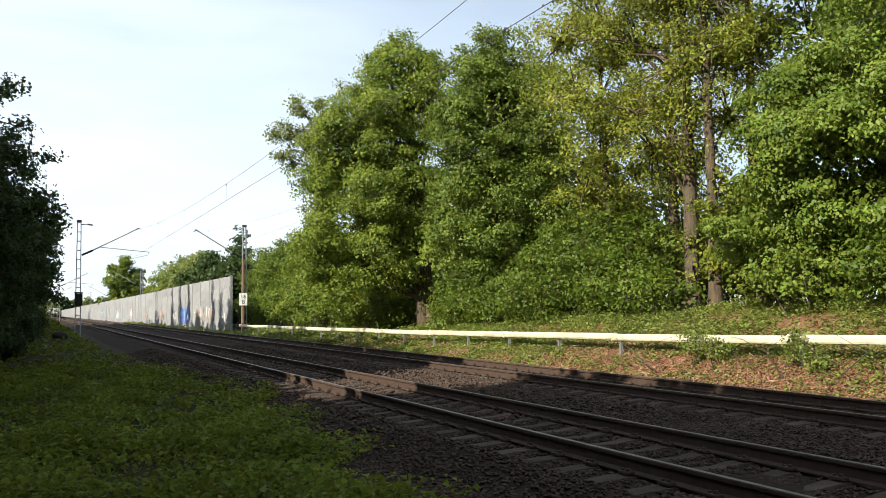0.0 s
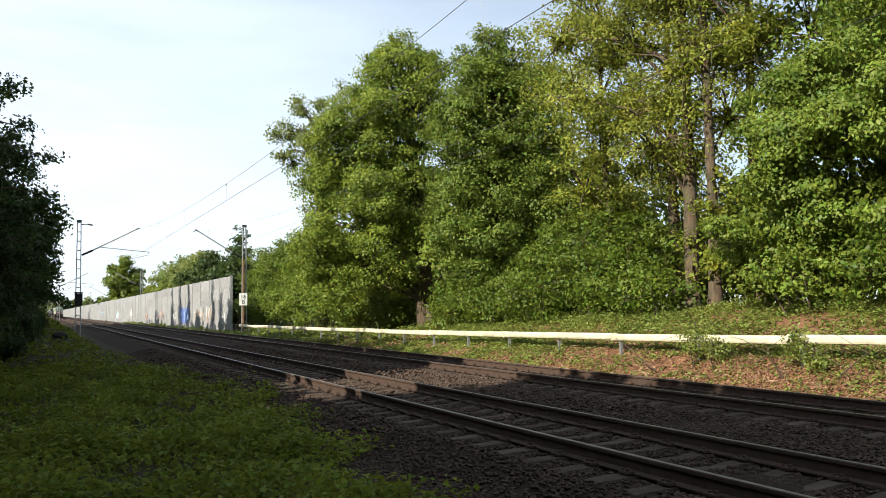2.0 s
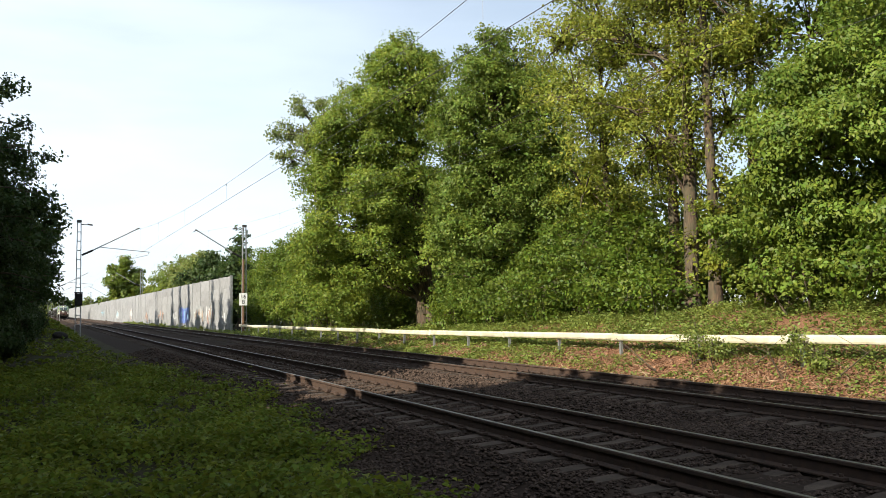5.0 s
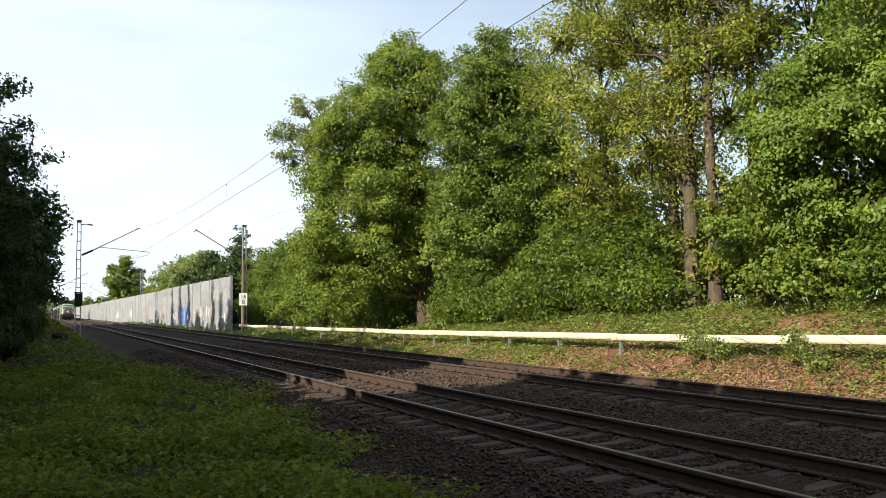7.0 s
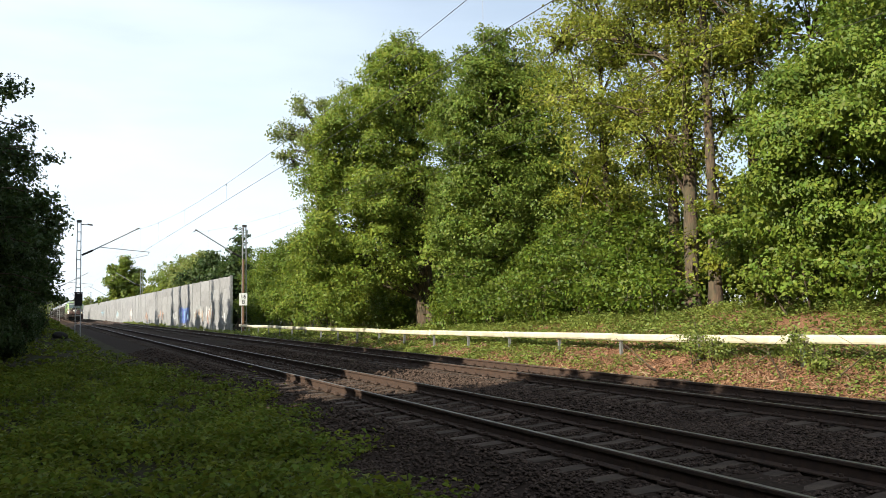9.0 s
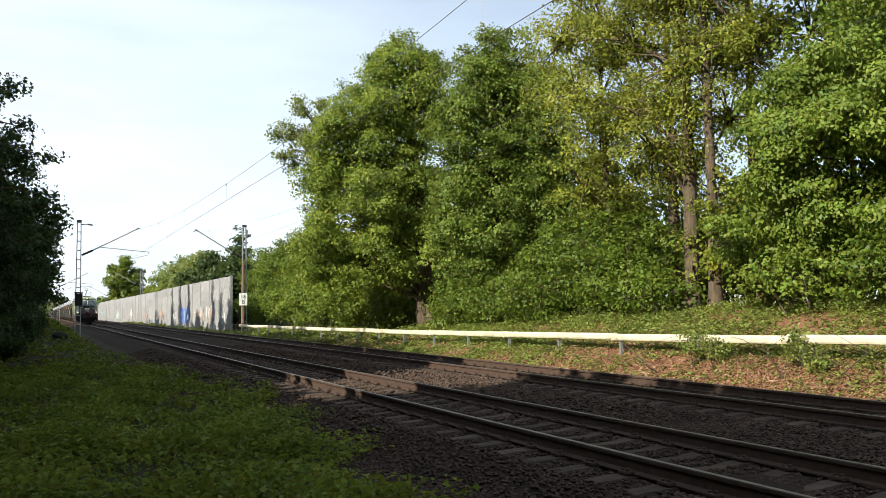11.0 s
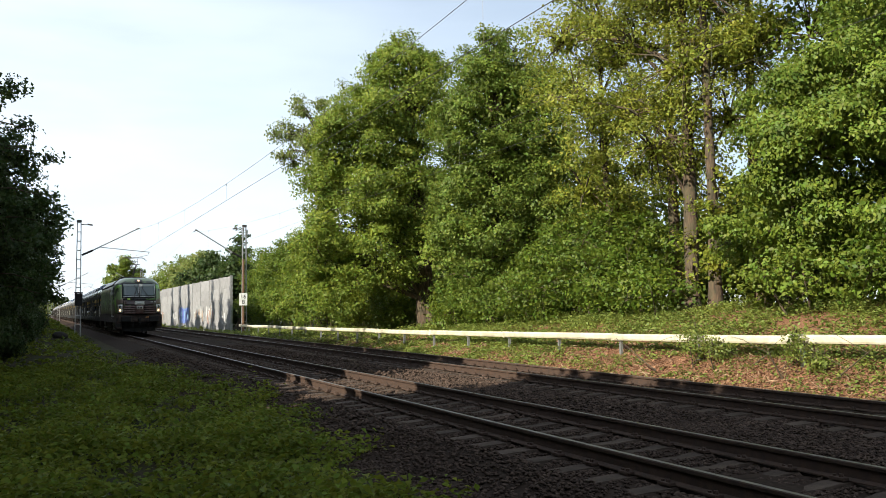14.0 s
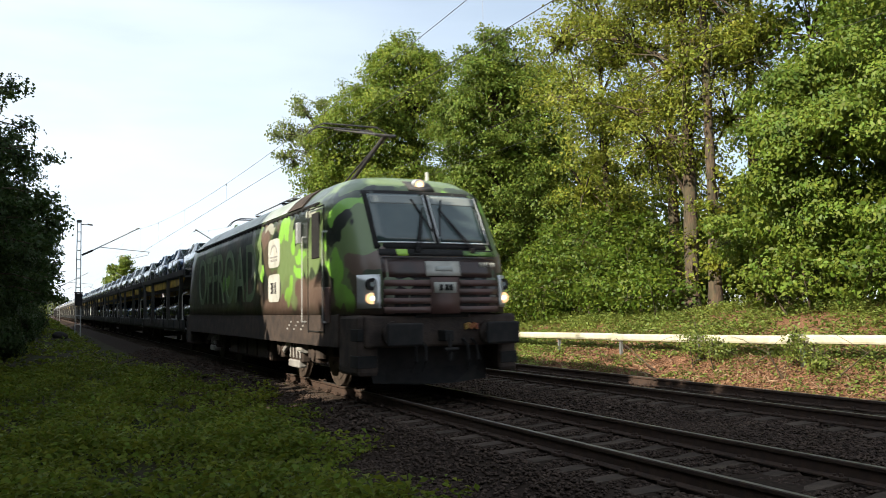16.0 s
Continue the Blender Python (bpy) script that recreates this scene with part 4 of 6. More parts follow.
def graffiti():
    """Sprayed patches on the barrier, thin coats of paint with ragged outlines."""
    e = bpy.data.objects["noise_barrier"]
    cols = {"blue": (0.05, 0.11, 0.36), "navy": (0.02, 0.04, 0.20), "orange": (0.26, 0.17, 0.11), "red": (0.22, 0.09, 0.08), "yellow": (0.28, 0.24, 0.15),
            "white": (0.40, 0.41, 0.42), "cyan": (0.13, 0.28, 0.38), "grey": (0.16, 0.165, 0.17), "rust": (0.30, 0.17, 0.12), "black": (0.03, 0.03, 0.035)}
    mats = {k: material("spray_" + k, v, 0.6, 0, tuple(min(1, c * 1.5 + 0.02) for c in v), 2.5, dirt=(0.30, 0.30, 0.29), dirt_scale=2.2, dirt_amount=0.5) for k, v in cols.items()}
    rng = random.Random(5)
    lay = 0

    def patch(col, y, z, w, h, sharp=0.12):
        nonlocal lay
        lay += 1
        bm = bmesh.new()
        n = 26
        vs = []
        for i in range(n):
            a = 2 * math.pi * (i + 0.5) / n
            r = 1 + rng.uniform(-sharp, sharp)
            ca, sa = math.cos(a), math.sin(a)
            vs.append(bm.verts.new((0, w / 2 * r * math.copysign(abs(ca) ** 0.5, ca), h / 2 * r * math.copysign(abs(sa) ** 0.5, sa))))
        bm.faces.new(vs)
        ob = part("graffiti_patch", bm, mats[col], e)
        ob.matrix_local = pose(-0.082 - 0.0012 * (lay % 40), y - 72.8, z)

    # whole pieces: a filled ground with letter strokes over it
    for ground_col, strokes, y, z, w, h, n in (("blue", ("navy", "cyan", "blue", "navy"), 98.3, 1.15, 7.5, 2.0, 12), ("grey", ("orange", "yellow", "white", "rust"), 88.5, 1.45, 5.6, 1.5, 10), ("grey", ("orange", "red", "white"), 82.4, 1.25, 4.4, 2.0, 9),
                                               ("grey", ("white", "grey"), 75.4, 0.95, 2.6, 1.5, 7), ("grey", ("white", "grey"), 107, 1.2, 6.0, 2.0, 6), ("white", ("grey", "rust"), 119, 1.2, 7, 1.8, 7),
                                               ("white", ("rust", "grey"), 136, 1.0, 5, 1.8, 6), ("yellow", ("white", "rust"), 160, 1.3, 6, 2.0, 6), ("cyan", ("white", "cyan"), 190, 1.4, 8, 2.2, 7),
                                               ("white", ("cyan", "grey"), 236, 1.5, 12, 2.0, 6)):
        if y < 100:
            patch(ground_col, y, z, w, h * 0.8, 0.2)
        for q in range(n):
            patch(strokes[q % len(strokes)], y + w * ((q + 0.5) / n - 0.5) * 0.9, z + rng.uniform(-0.25, 0.15) * h, w / n * rng.uniform(0.35, 0.9), h * rng.uniform(0.25, 0.7), 0.35)
        for q in range(n):
            patch(strokes[q % len(strokes)], y + w * rng.uniform(-0.45, 0.45), z + rng.uniform(-0.4, 0.3) * h, w / n * rng.uniform(0.5, 1.4), h * rng.uniform(0.06, 0.16), 0.3)


sleepers()
stones()
herbs()
pipeline()
overhead()
graffiti()


def far_trees():
    for i, (x, y, h, r, mat) in enumerate(((20.5, 250, 18.4, 4.8, LEAF_GREEN), (30, 330, 14, 6, LEAF_OAK), (38, 345, 12, 6, LEAF_OAK), (19.5, 100, 7.4, 3.2, LEAF_DARK), (20, 112, 9.5, 3.6, LEAF_DARK), (21, 124, 10.6, 3.8, LEAF_PALE), (22, 137, 11.4, 4.2, LEAF_PALE),
                                           (22, 152, 11.8, 4.4, LEAF_GREEN), (23, 168, 11.5, 4.4, LEAF_GREEN), (20, 96, 9.0, 2.4, LEAF_DARK), (-7, 150, 11, 4.5, LEAF_DARK), (-4.5, 120, 10, 4.0, LEAF_DARK), (-6, 300, 15, 6, LEAF_PALE), (-14, 330, 16, 7, LEAF_GREEN), (-3, 95, 9.5, 3.4, LEAF_DARK), (-3, 75, 9.4, 3.2, LEAF_DARK))):
        tree("distant_tree", x, y, -0.4, h * 0.75, 0.25, lobes_round(1.0, h, r, 9, 300 + i), mat, 500 if y < 200 else 620, 11, 0.40 if y < 200 else 0.74, 0.4 if y < 200 else 0.55, 320 + i,
             "leafy tree beyond the noise barrier" if x > 0 else "leafy tree at the far end of the verge", twigs=20, group="distant trees")
    for i, (x, y, h, r) in enumerate([(-9, 190, 8.5, 3.6), (-9, 230, 9, 4), (-9, 270, 10, 4.2), (-9, 400, 12, 5)] + [(-44 + 9 * k, 800 + 6 * (k % 3), 15 + 2 * (k % 2), 6) for k in range(12)]):
        tree("distant_tree", x, y, -0.4, h * 0.75, 0.3, lobes_round(0.2, h, r, 8, 370 + i), (LEAF_GREEN, LEAF_PALE, LEAF_DARK)[i % 3], 200, 10, 0.8 if y < 500 else 1.5, 0.6, 390 + i, "leafy tree at the far end of the line", twigs=6, group="distant trees")
    # one conifer over the hedge, others beyond the verge whose tops throw pointed shadows on the barrier
    for i, (x, y, h) in enumerate(((21, 100, 12.0), (-6.5, 99.7, 19.2), (-6.6, 93.2, 19.6), (-6.4, 87.2, 19.4), (-6.6, 72.7, 17.9), (-6.5, 68.7, 17.7), (-6.8, 64.9, 17.5), (-6.8, 116, 18.2))):
        lob = [(0, 0, h * u, 4.6 * (1.05 - u), 4.6 * (1.05 - u), h * 0.07) for u in (0.12, 0.22, 0.32, 0.42, 0.52, 0.62, 0.72, 0.81, 0.89, 0.96)]
        tree("spruce_tree", x, y, -0.4, h * 0.98, 0.16, lob, LEAF_DARK, 520, 10, 0.50, 0.30, 350 + i, "dark pointed spruce tree beyond the verge", twigs=20, group="spruces")


far_trees()


def verge_clutter():
    bm = bmesh.new()
    bmesh.ops.create_icosphere(bm, subdivisions=3, radius=0.36)
    for v in bm.verts:
        k = noise.noise(v.co * 2.2) * 0.22
        v.co = Vector((v.co.x * 1.0, v.co.y * 0.8, max(v.co.z, -0.25) * 0.62)) * (1 + k)
    ob = part("tree_stump", bm, material("dark_bark", (0.016, 0.013, 0.010), 0.95, 0, (0.010, 0.008, 0.007), 5, 0.8, 25))
    tagged(ob, "dark rotting tree stump half hidden in the verge", "stump")
    ob.location = (0.85, 46.0, ground_z(0.85, 46.0) + 0.10)
    rng = np.random.default_rng(12)
    e = empty("dead_branch", pose(2.4, 31.0, ground_z(2.4, 31.0)), "dead dark branch lying in the undergrowth", "branch")
    for k in range(6):
        a = rng.random() * 6.28
        v, f = tube([(0, 0, 0.05), (math.cos(a) * 0.5, math.sin(a) * 0.5, 0.18 + 0.2 * rng.random()), (math.cos(a) * 1.0, math.sin(a) * 1.0, 0.12 + 0.35 * rng.random())], [0.03, 0.02, 0.008], 5)
        me = bpy.data.meshes.new("twig")
        me.from_pydata([tuple(q) for q in v], [], f)
        link("twig", me, BARK, e)
    bm = bmesh.new()
    box(bm, 0, 0, 0.03, 0.14, 1.15, 0.05, 0.012)
    box(bm, 0, 0, 0.085, 0.05, 1.10, 0.07, 0.01)
    box(bm, 0, 0, 0.135, 0.075, 1.10, 0.045, 0.01)
    ob = part("rail_offcut", bm, RUST)
    tagged(ob, "short rusty length of old rail lying beside the track", "rail offcut")
    ob.matrix_world = pose(12.75, 15.35, ground_z(12.75, 15.35) + 0.03, 0, -14, 24)
    # small bushes that have grown through the duct
    for i, (x, y, h, r) in enumerate(((13.75, 15.5, 1.0, 0.36), (13.9, 15.0, 0.55, 0.25), (13.85, 12.7, 0.85, 0.26), (13.75, 12.1, 0.45, 0.2))):
        tree("bramble_bush", x, y, ground_z(x, y), h * 0.6, 0.02, lobes_round(0.1, h, r, 5, 400 + i), LEAF_BANK, int(130 * r / 0.5), 8, 0.06, 0.12, 410 + i, "small green bramble bush growing through the duct", "bush", group="brambles at the duct", stems=3, twigs=25)


verge_clutter()


# ---- locomotive ----
def camo_material():
    m = bpy.data.materials.new("camouflage_paint")
    m.use_nodes = True
    n, l = m.node_tree.nodes, m.node_tree.links
    b = n["Principled BSDF"]
    b.inputs["Roughness"].default_value = 0.32
    b.inputs["Coat Weight"].default_value = 0.25
    tex = n.new("ShaderNodeTexCoord")

    def blotch(scale, off, lo, hi, detail=1.5):
        mp = n.new("ShaderNodeMapping")
        mp.inputs["Location"].default_value = off
        mp.inputs["Scale"].default_value = (1.0, 0.8, 0.62)
        no = n.new("ShaderNodeTexNoise")
        no.inputs["Scale"].default_value = scale
        no.inputs["Detail"].default_value = detail
        l.new(tex.outputs["Object"], mp.inputs["Vector"])
        l.new(mp.outputs["Vector"], no.inputs["Vector"])
        r = n.new("ShaderNodeMapRange")
        r.inputs["From Min"].default_value, r.inputs["From Max"].default_value = lo, hi
        l.new(no.outputs["Fac"], r.inputs["Value"])
        return r.outputs["Result"]

    base = n.new("ShaderNodeRGB")
    base.outputs[0].default_value = (0.036, 0.050, 0.028, 1)
    cur = base.outputs[0]

    def over(colr, f, below):
        mx = n.new("ShaderNodeMixRGB")
        mx.inputs["Color2"].default_value = (*colr, 1)
        l.new(f, mx.inputs["Fac"])
        l.new(below, mx.inputs["Color1"])
        return mx.outputs["Color"]

    for colr, args in (((0.075, 0.060, 0.040), (0.7, (3, 1, 0), 0.49, 0.52)), ((0.070, 0.100, 0.040), (0.8, (0, 7.3, 2), 0.54, 0.56, 1.8)), ((0.012, 0.016, 0.012), (0.9, (5, 2, 8), 0.55, 0.565))):
        cur = over(colr, blotch(*args), cur)
    # hand-laid camouflage fields on the cab and cab sides: ragged ovals given by place along the side, height and half-sizes
    wob = n.new("ShaderNodeTexNoise")
    wob.inputs["Scale"].default_value = 1.7
    wob.inputs["Detail"].default_value = 2.0
    l.new(tex.outputs["Object"], wob.inputs["Vector"])
    shift = n.new("ShaderNodeVectorMath")
    shift.operation = "MULTIPLY_ADD"
    shift.inputs[1].default_value = (0, 1.1, 0.75)
    l.new(wob.outputs["Color"], shift.inputs[0])
    l.new(tex.outputs["Object"], shift.inputs[2])

    def fields(ovals):
        best = None
        for y, z, ry, rz in ovals:
            mp = n.new("ShaderNodeVectorMath")
            mp.operation = "SUBTRACT"
            mp.inputs[1].default_value = (0, y + 0.55, z + 0.375)
            l.new(shift.outputs[0], mp.inputs[0])
            sc = n.new("ShaderNodeVectorMath")
            sc.operation = "MULTIPLY"
            sc.inputs[1].default_value = (0, 1 / ry, 1 / rz)
            l.new(mp.outputs[0], sc.inputs[0])
            ln = n.new("ShaderNodeVectorMath")
            ln.operation = "LENGTH"
            l.new(sc.outputs[0], ln.inputs[0])
            d = ln.outputs["Value"]
            if best:
                mn = n.new("ShaderNodeMath")
                mn.operation = "SMOOTH_MIN"
                mn.inputs[2].default_value = 0.10
                l.new(best, mn.inputs[0])
                l.new(d, mn.inputs[1])
                d = mn.outputs[0]
            best = d
        r = n.new("ShaderNodeMapRange")
        r.inputs["From Min"].default_value, r.inputs["From Max"].default_value = 1.03, 0.97
        l.new(best, r.inputs["Value"])
        return r.outputs["Result"]

    cur = over((0.135, 0.190, 0.075), fields(((4.5, 2.45, 1.0, 0.9), (1.5, 2.3, 0.55, 0.7), (2.9, 2.45, 0.9, 0.28), (0.85, 2.85, 0.6, 0.50), (7.4, 2.9, 0.45, 0.7), (1.9, 3.75, 1.0, 0.2), (10.5, 2.0, 0.7, 0.6))), cur)
    cur = over((0.125, 0.085, 0.065), fields(((2.4, 1.75, 0.9, 0.40), (5.6, 1.55, 1.2, 0.25), (6.7, 3.2, 0.35, 0.3), (3.6, 1.7, 0.5, 0.4), (8.4, 1.8, 0.6, 0.5), (0.8, 2.25, 0.5, 0.2))), cur)
    cur = over((0.012, 0.015, 0.011), fields(((1.8, 2.88, 0.50, 0.22), (4.15, 3.0, 0.28, 0.34), (2.0, 1.95, 0.4, 0.22), (8.6, 3.1, 0.9, 0.3), (13.0, 1.9, 1.5, 0.4))), cur)
    cur = over((0.200, 0.420, 0.060), fields(((5.0, 3.12, 0.40, 0.22), (4.35, 2.75, 0.20, 0.28), (3.7, 2.50, 0.45, 0.11), (3.9, 2.17, 0.34, 0.15), (4.6, 1.84, 0.22, 0.26), (1.7, 3.22, 0.55, 0.17), (0.8, 3.45, 0.45, 0.24),
                                              (2.25, 2.72, 0.16, 0.22), (1.85, 2.30, 0.26, 0.24), (1.55, 1.95, 0.22, 0.30), (1.3, 1.66, 0.24, 0.20), (6.9, 2.3, 0.2, 0.3), (11.2, 2.2, 0.4, 0.25))), cur)
    cur = over((0.30, 0.30, 0.24), fields(((7.9, 2.8, 0.22, 0.6), (6.3, 3.3, 0.5, 0.10), (3.1, 3.3, 0.5, 0.07))), cur)
    # brake dust thickens low on the sides: brown spray with a ragged upper limit
    sep = n.new("ShaderNodeSeparateXYZ")
    l.new(tex.outputs["Object"], sep.inputs[0])
    no = n.new("ShaderNodeTexNoise")
    no.inputs["Scale"].default_value = 1.7
    no.inputs["Detail"].default_value = 7
    l.new(tex.outputs["Object"], no.inputs["Vector"])
    ad = n.new("ShaderNodeMath")
    ad.operation = "MULTIPLY_ADD"
    ad.inputs[1].default_value = 1.6
    l.new(no.outputs["Fac"], ad.inputs[0])
    l.new(sep.outputs["Z"], ad.inputs[2])
    r = n.new("ShaderNodeMapRange")
    r.inputs["From Min"].default_value, r.inputs["From Max"].default_value = 2.9, 2.1
    r.inputs["To Max"].default_value = 0.85
    l.new(ad.outputs[0], r.inputs["Value"])
    mx = n.new("ShaderNodeMixRGB")
    mx.inputs["Color2"].default_value = (0.062, 0.040, 0.032, 1)
    l.new(r.outputs["Result"], mx.inputs["Fac"])
    l.new(cur, mx.inputs["Color1"])
    l.new(mx.outputs["Color"], b.inputs["Base Color"])
    no2 = n.new("ShaderNodeTexNoise")
    no2.inputs["Scale"].default_value = 7
    l.new(tex.outputs["Object"], no2.inputs["Vector"])
    r2 = n.new("ShaderNodeMapRange")
    r2.inputs["To Min"].default_value, r2.inputs["To Max"].default_value = 0.25, 0.5
    l.new(no2.outputs["Fac"], r2.inputs["Value"])
    l.new(r2.outputs["Result"], b.inputs["Roughness"])
    return m


CAMO = camo_material()
GLASS = material("tinted_cab_glass", (0.046, 0.070, 0.070), 0.06, 0, (0.058, 0.082, 0.080), 2, spec=0.8)
ROOFGREY = material("roof_panel_paint", (0.34, 0.36, 0.33), 0.35, 0, (0.19, 0.24, 0.16), 1.1, dirt=(0.12, 0.11, 0.09), dirt_scale=1.4)
MAROON = material("maroon_grille_paint", (0.105, 0.052, 0.045), 0.5, 0, (0.07, 0.042, 0.035), 2)
UNDER = material("brake_dust_steel", (0.056, 0.040, 0.032), 0.85, 0.0, (0.028, 0.022, 0.019), 5, 0.4, 30, spec=0.25)
PALE = material("pale_plate", (0.46, 0.45, 0.41), 0.5, 0, (0.32, 0.32, 0.28), 3)
SILVER = material("lamp_bezel", (0.60, 0.61, 0.60), 0.35, 0.6, (0.5, 0.5, 0.5), 4)
STENCIL = material("stencil_grey", (0.30, 0.29, 0.27), 0.6, 0, (0.2, 0.19, 0.18), 4)
LETTER = material("pale_green_lettering", (0.20, 0.26, 0.15), 0.4, 0, (0.11, 0.17, 0.08), 2)


def glow(name, colour, strength):
    m = bpy.data.materials.new(name)
    m.use_nodes = True
    b = m.node_tree.nodes["Principled BSDF"]
    b.inputs["Base Color"].default_value = (*colour, 1)
    b.inputs["Emission Color"].default_value = (*colour, 1)
    b.inputs["Emission Strength"].default_value = strength
    return m


LAMP_ON = glow("lit_lamp", (1.0, 0.84, 0.60), 1.9)
LAMP_RING = glow("lit_lamp_ring", (1.0, 0.58, 0.28), 0.55)


def nose_plan(u):
    """Set-back of the nose at u (half-width 1.5 before narrowing)."""
    u = abs(u)
    pts = ((0, 0.40), (0.6, 0.42), (1.0, 0.49), (1.2, 0.60), (1.34, 0.78), (1.43, 1.05), (1.48, 1.6), (1.50, 2.3))
    for (a, ya), (b, yb) in zip(pts, pts[1:]):
        if u <= b:
            return ya + (yb - ya) * (u - a) / (b - a)
    return 2.3


def lerp_table(pts, z):
    for (a, va), (b, vb) in zip(pts, pts[1:]):
        if z <= b:
            return va + (vb - va) * max(z - a, 0) / (b - a)
    return pts[-1][1]


def rake(z):
    return lerp_table(((0, 0.0), (1.38, 0.0), (1.9, 0.0), (2.35, 0.12), (2.52, 0.26), (3.46, 0.82), (3.62, 0.98), (3.78, 1.30), (3.88, 1.75), (3.92, 2.3)), z)


def halfw(z):
    return lerp_table(((0, 1.50), (3.05, 1.50), (3.42, 1.45), (3.50, 1.40), (3.70, 1.22), (3.84, 1.04), (3.90, 0.80), (3.93, 0.5)), z)


def on_nose(x, z, off):
    return (x, nose_plan(x * 1.5 / halfw(z)) + rake(z) - off, z)


def nose_patch(name, x0, x1, z0, z1, off, mat, parent, label="", nx=6, nz=6, thick=0.02):
    bm = bmesh.new()
    g = [[bm.verts.new(on_nose(x0 + (x1 - x0) * i / nx, z0 + (z1 - z0) * j / nz, off)) for i in range(nx + 1)] for j in range(nz + 1)]
    for j in range(nz):
        for i in range(nx):
            bm.faces.new((g[j][i], g[j][i + 1], g[j + 1][i + 1], g[j + 1][i]))
    r = bmesh.ops.extrude_face_region(bm, geom=list(bm.faces))
    bmesh.ops.translate(bm, verts=[v for v in r["geom"] if isinstance(v, bmesh.types.BMVert)], vec=(0, thick, 0))
    bmesh.ops.recalc_face_normals(bm, faces=bm.faces)
    return part(name, bm, mat, parent, label, True)


def make_loco():
    e = empty("locomotive", pose(NEAR, 12.39, 0), "electric locomotive in green and brown camouflage livery with lit lamps", "locomotive")
    L = 18.98
    us = [1.5 * math.sin(math.pi / 2 * k / 11) for k in range(12)]
    levels = [1.38, 1.6, 1.9, 2.12, 2.35, 2.52, 2.75, 3.0, 3.2, 3.42, 3.5, 3.6, 3.7, 3.78, 3.84, 3.88, 3.92]
    bm = bmesh.new()
    loops = []
    for z in levels:
        w, rk = halfw(z), rake(z)
        half = [(u * w / 1.5, nose_plan(u) + rk) for u in us]
        ring = [(-x, y) for x, y in half[::-1]][:-1] + half
        ring = ring + [(x, L - y) for x, y in ring[::-1]]
        loops.append([bm.verts.new((x, y, z)) for x, y in ring])
    n = len(loops[0])
    for a, b in zip(loops, loops[1:]):
        for i in range(n):
            j = (i + 1) % n
            bm.faces.new((a[i], a[j], b[j], b[i]))
    bm.faces.new(loops[-1])
    bm.faces.new(loops[0][::-1])
    bmesh.ops.recalc_face_normals(bm, faces=bm.faces)
    body = part("body", bm, CAMO, e, "", True)
    # solebar and skirt below the side wall
    for s in (-1, 1):
        bm = bmesh.new()
        box(bm, s * 1.42, L / 2, 1.10, 0.14, L - 3.0, 0.575, 0.02)
        box(bm, s * 1.30, L / 2, 1.30, 0.3, L - 2.6, 0.14, 0.02)
        part("solebar", bm, UNDER, e)
    # sloping roof side panels
    for s in (-1, 1):
        for k, (y0, y1) in enumerate(((3.9, 5.0), (5.05, 7.6), (7.65, 10.6), (10.65, 13.4), (13.45, 15.2))):
            bm = bmesh.new()
            zs = (3.47, 3.52, 3.60, 3.70, 3.78, 3.845)
            ra = [[bm.verts.new((s * (halfw(z) + o), y, z + o)) for y in (y0, y1)] for z in zs for o in (0.022,)]
            for q in range(len(zs) - 1):
                bm.faces.new((ra[q][0], ra[q][1], ra[q + 1][1], ra[q + 1][0]))
            pr = bmesh.ops.extrude_face_region(bm, geom=list(bm.faces))
            bmesh.ops.translate(bm, verts=[v for v in pr["geom"] if isinstance(v, bmesh.types.BMVert)], vec=(-s * 0.03, 0, -0.015))
            bmesh.ops.recalc_face_normals(bm, faces=bm.faces)
            part("roof_panel", bm, ROOFGREY if k else UNDER, e)
        bm = bmesh.new()
        box(bm, s * 1.452, 9.5, 3.43, 0.035, 13.6, 0.035)
        for k in range(34):
            box(bm, s * 1.47, 2.9 + 0.4 * k, 3.40, 0.03, 0.06, 0.05)
        part("gutter", bm, BLACK, e)
    for front in (1,):
        nose_patch("windscreen_surround", -1.10, 1.10, 2.46, 3.52, 0.010, BLACK, e, "black windscreen surround", 10, 10, 0.03)
        nose_patch("windscreen", -1.03, -0.045, 2.57, 3.45, 0.022, GLASS, e, "dark tinted windscreen")
        nose_patch("windscreen", 0.045, 1.03, 2.57, 3.45, 0.022, GLASS, e, "dark tinted windscreen")
        for x0, x1 in ((-1.03, -0.045), (0.045, 1.03)):
            nose_patch("sun_blind", x0 + 0.03, x1 - 0.03, 3.27, 3.43, 0.0235, material("grey_blind", (0.20, 0.22, 0.21), 0.5), e, "pale sun blind", thick=0.01)
            nose_patch("windscreen_trim", x0, x1, 2.562, 2.585, 0.027, SILVER, e, "bright lower trim", nz=1, thick=0.01)
            xe = x0 if x0 < -0.5 else x1
            xi = x1 if x0 < -0.5 else x0
            nose_patch("windscreen_trim", xi - 0.01, xi + 0.01, 2.57, 3.45, 0.027, SILVER, e, "bright edge trim", nx=1, thick=0.01)
            if xe > 0:
                nose_patch("windscreen_trim", xe - 0.02, xe + 0.005, 2.57, 3.45, 0.027, SILVER, e, "bright edge trim", nx=1, thick=0.01)
        nose_patch("destination_band", -1.06, 1.06, 2.34, 2.455, 0.020, BLACK, e, "black ledge under the windscreen", 8, 2)
        nose_patch("grab_rail", -1.04, 1.04, 2.30, 2.325, 0.05, DARKSTEEL, e, nx=8, nz=1)
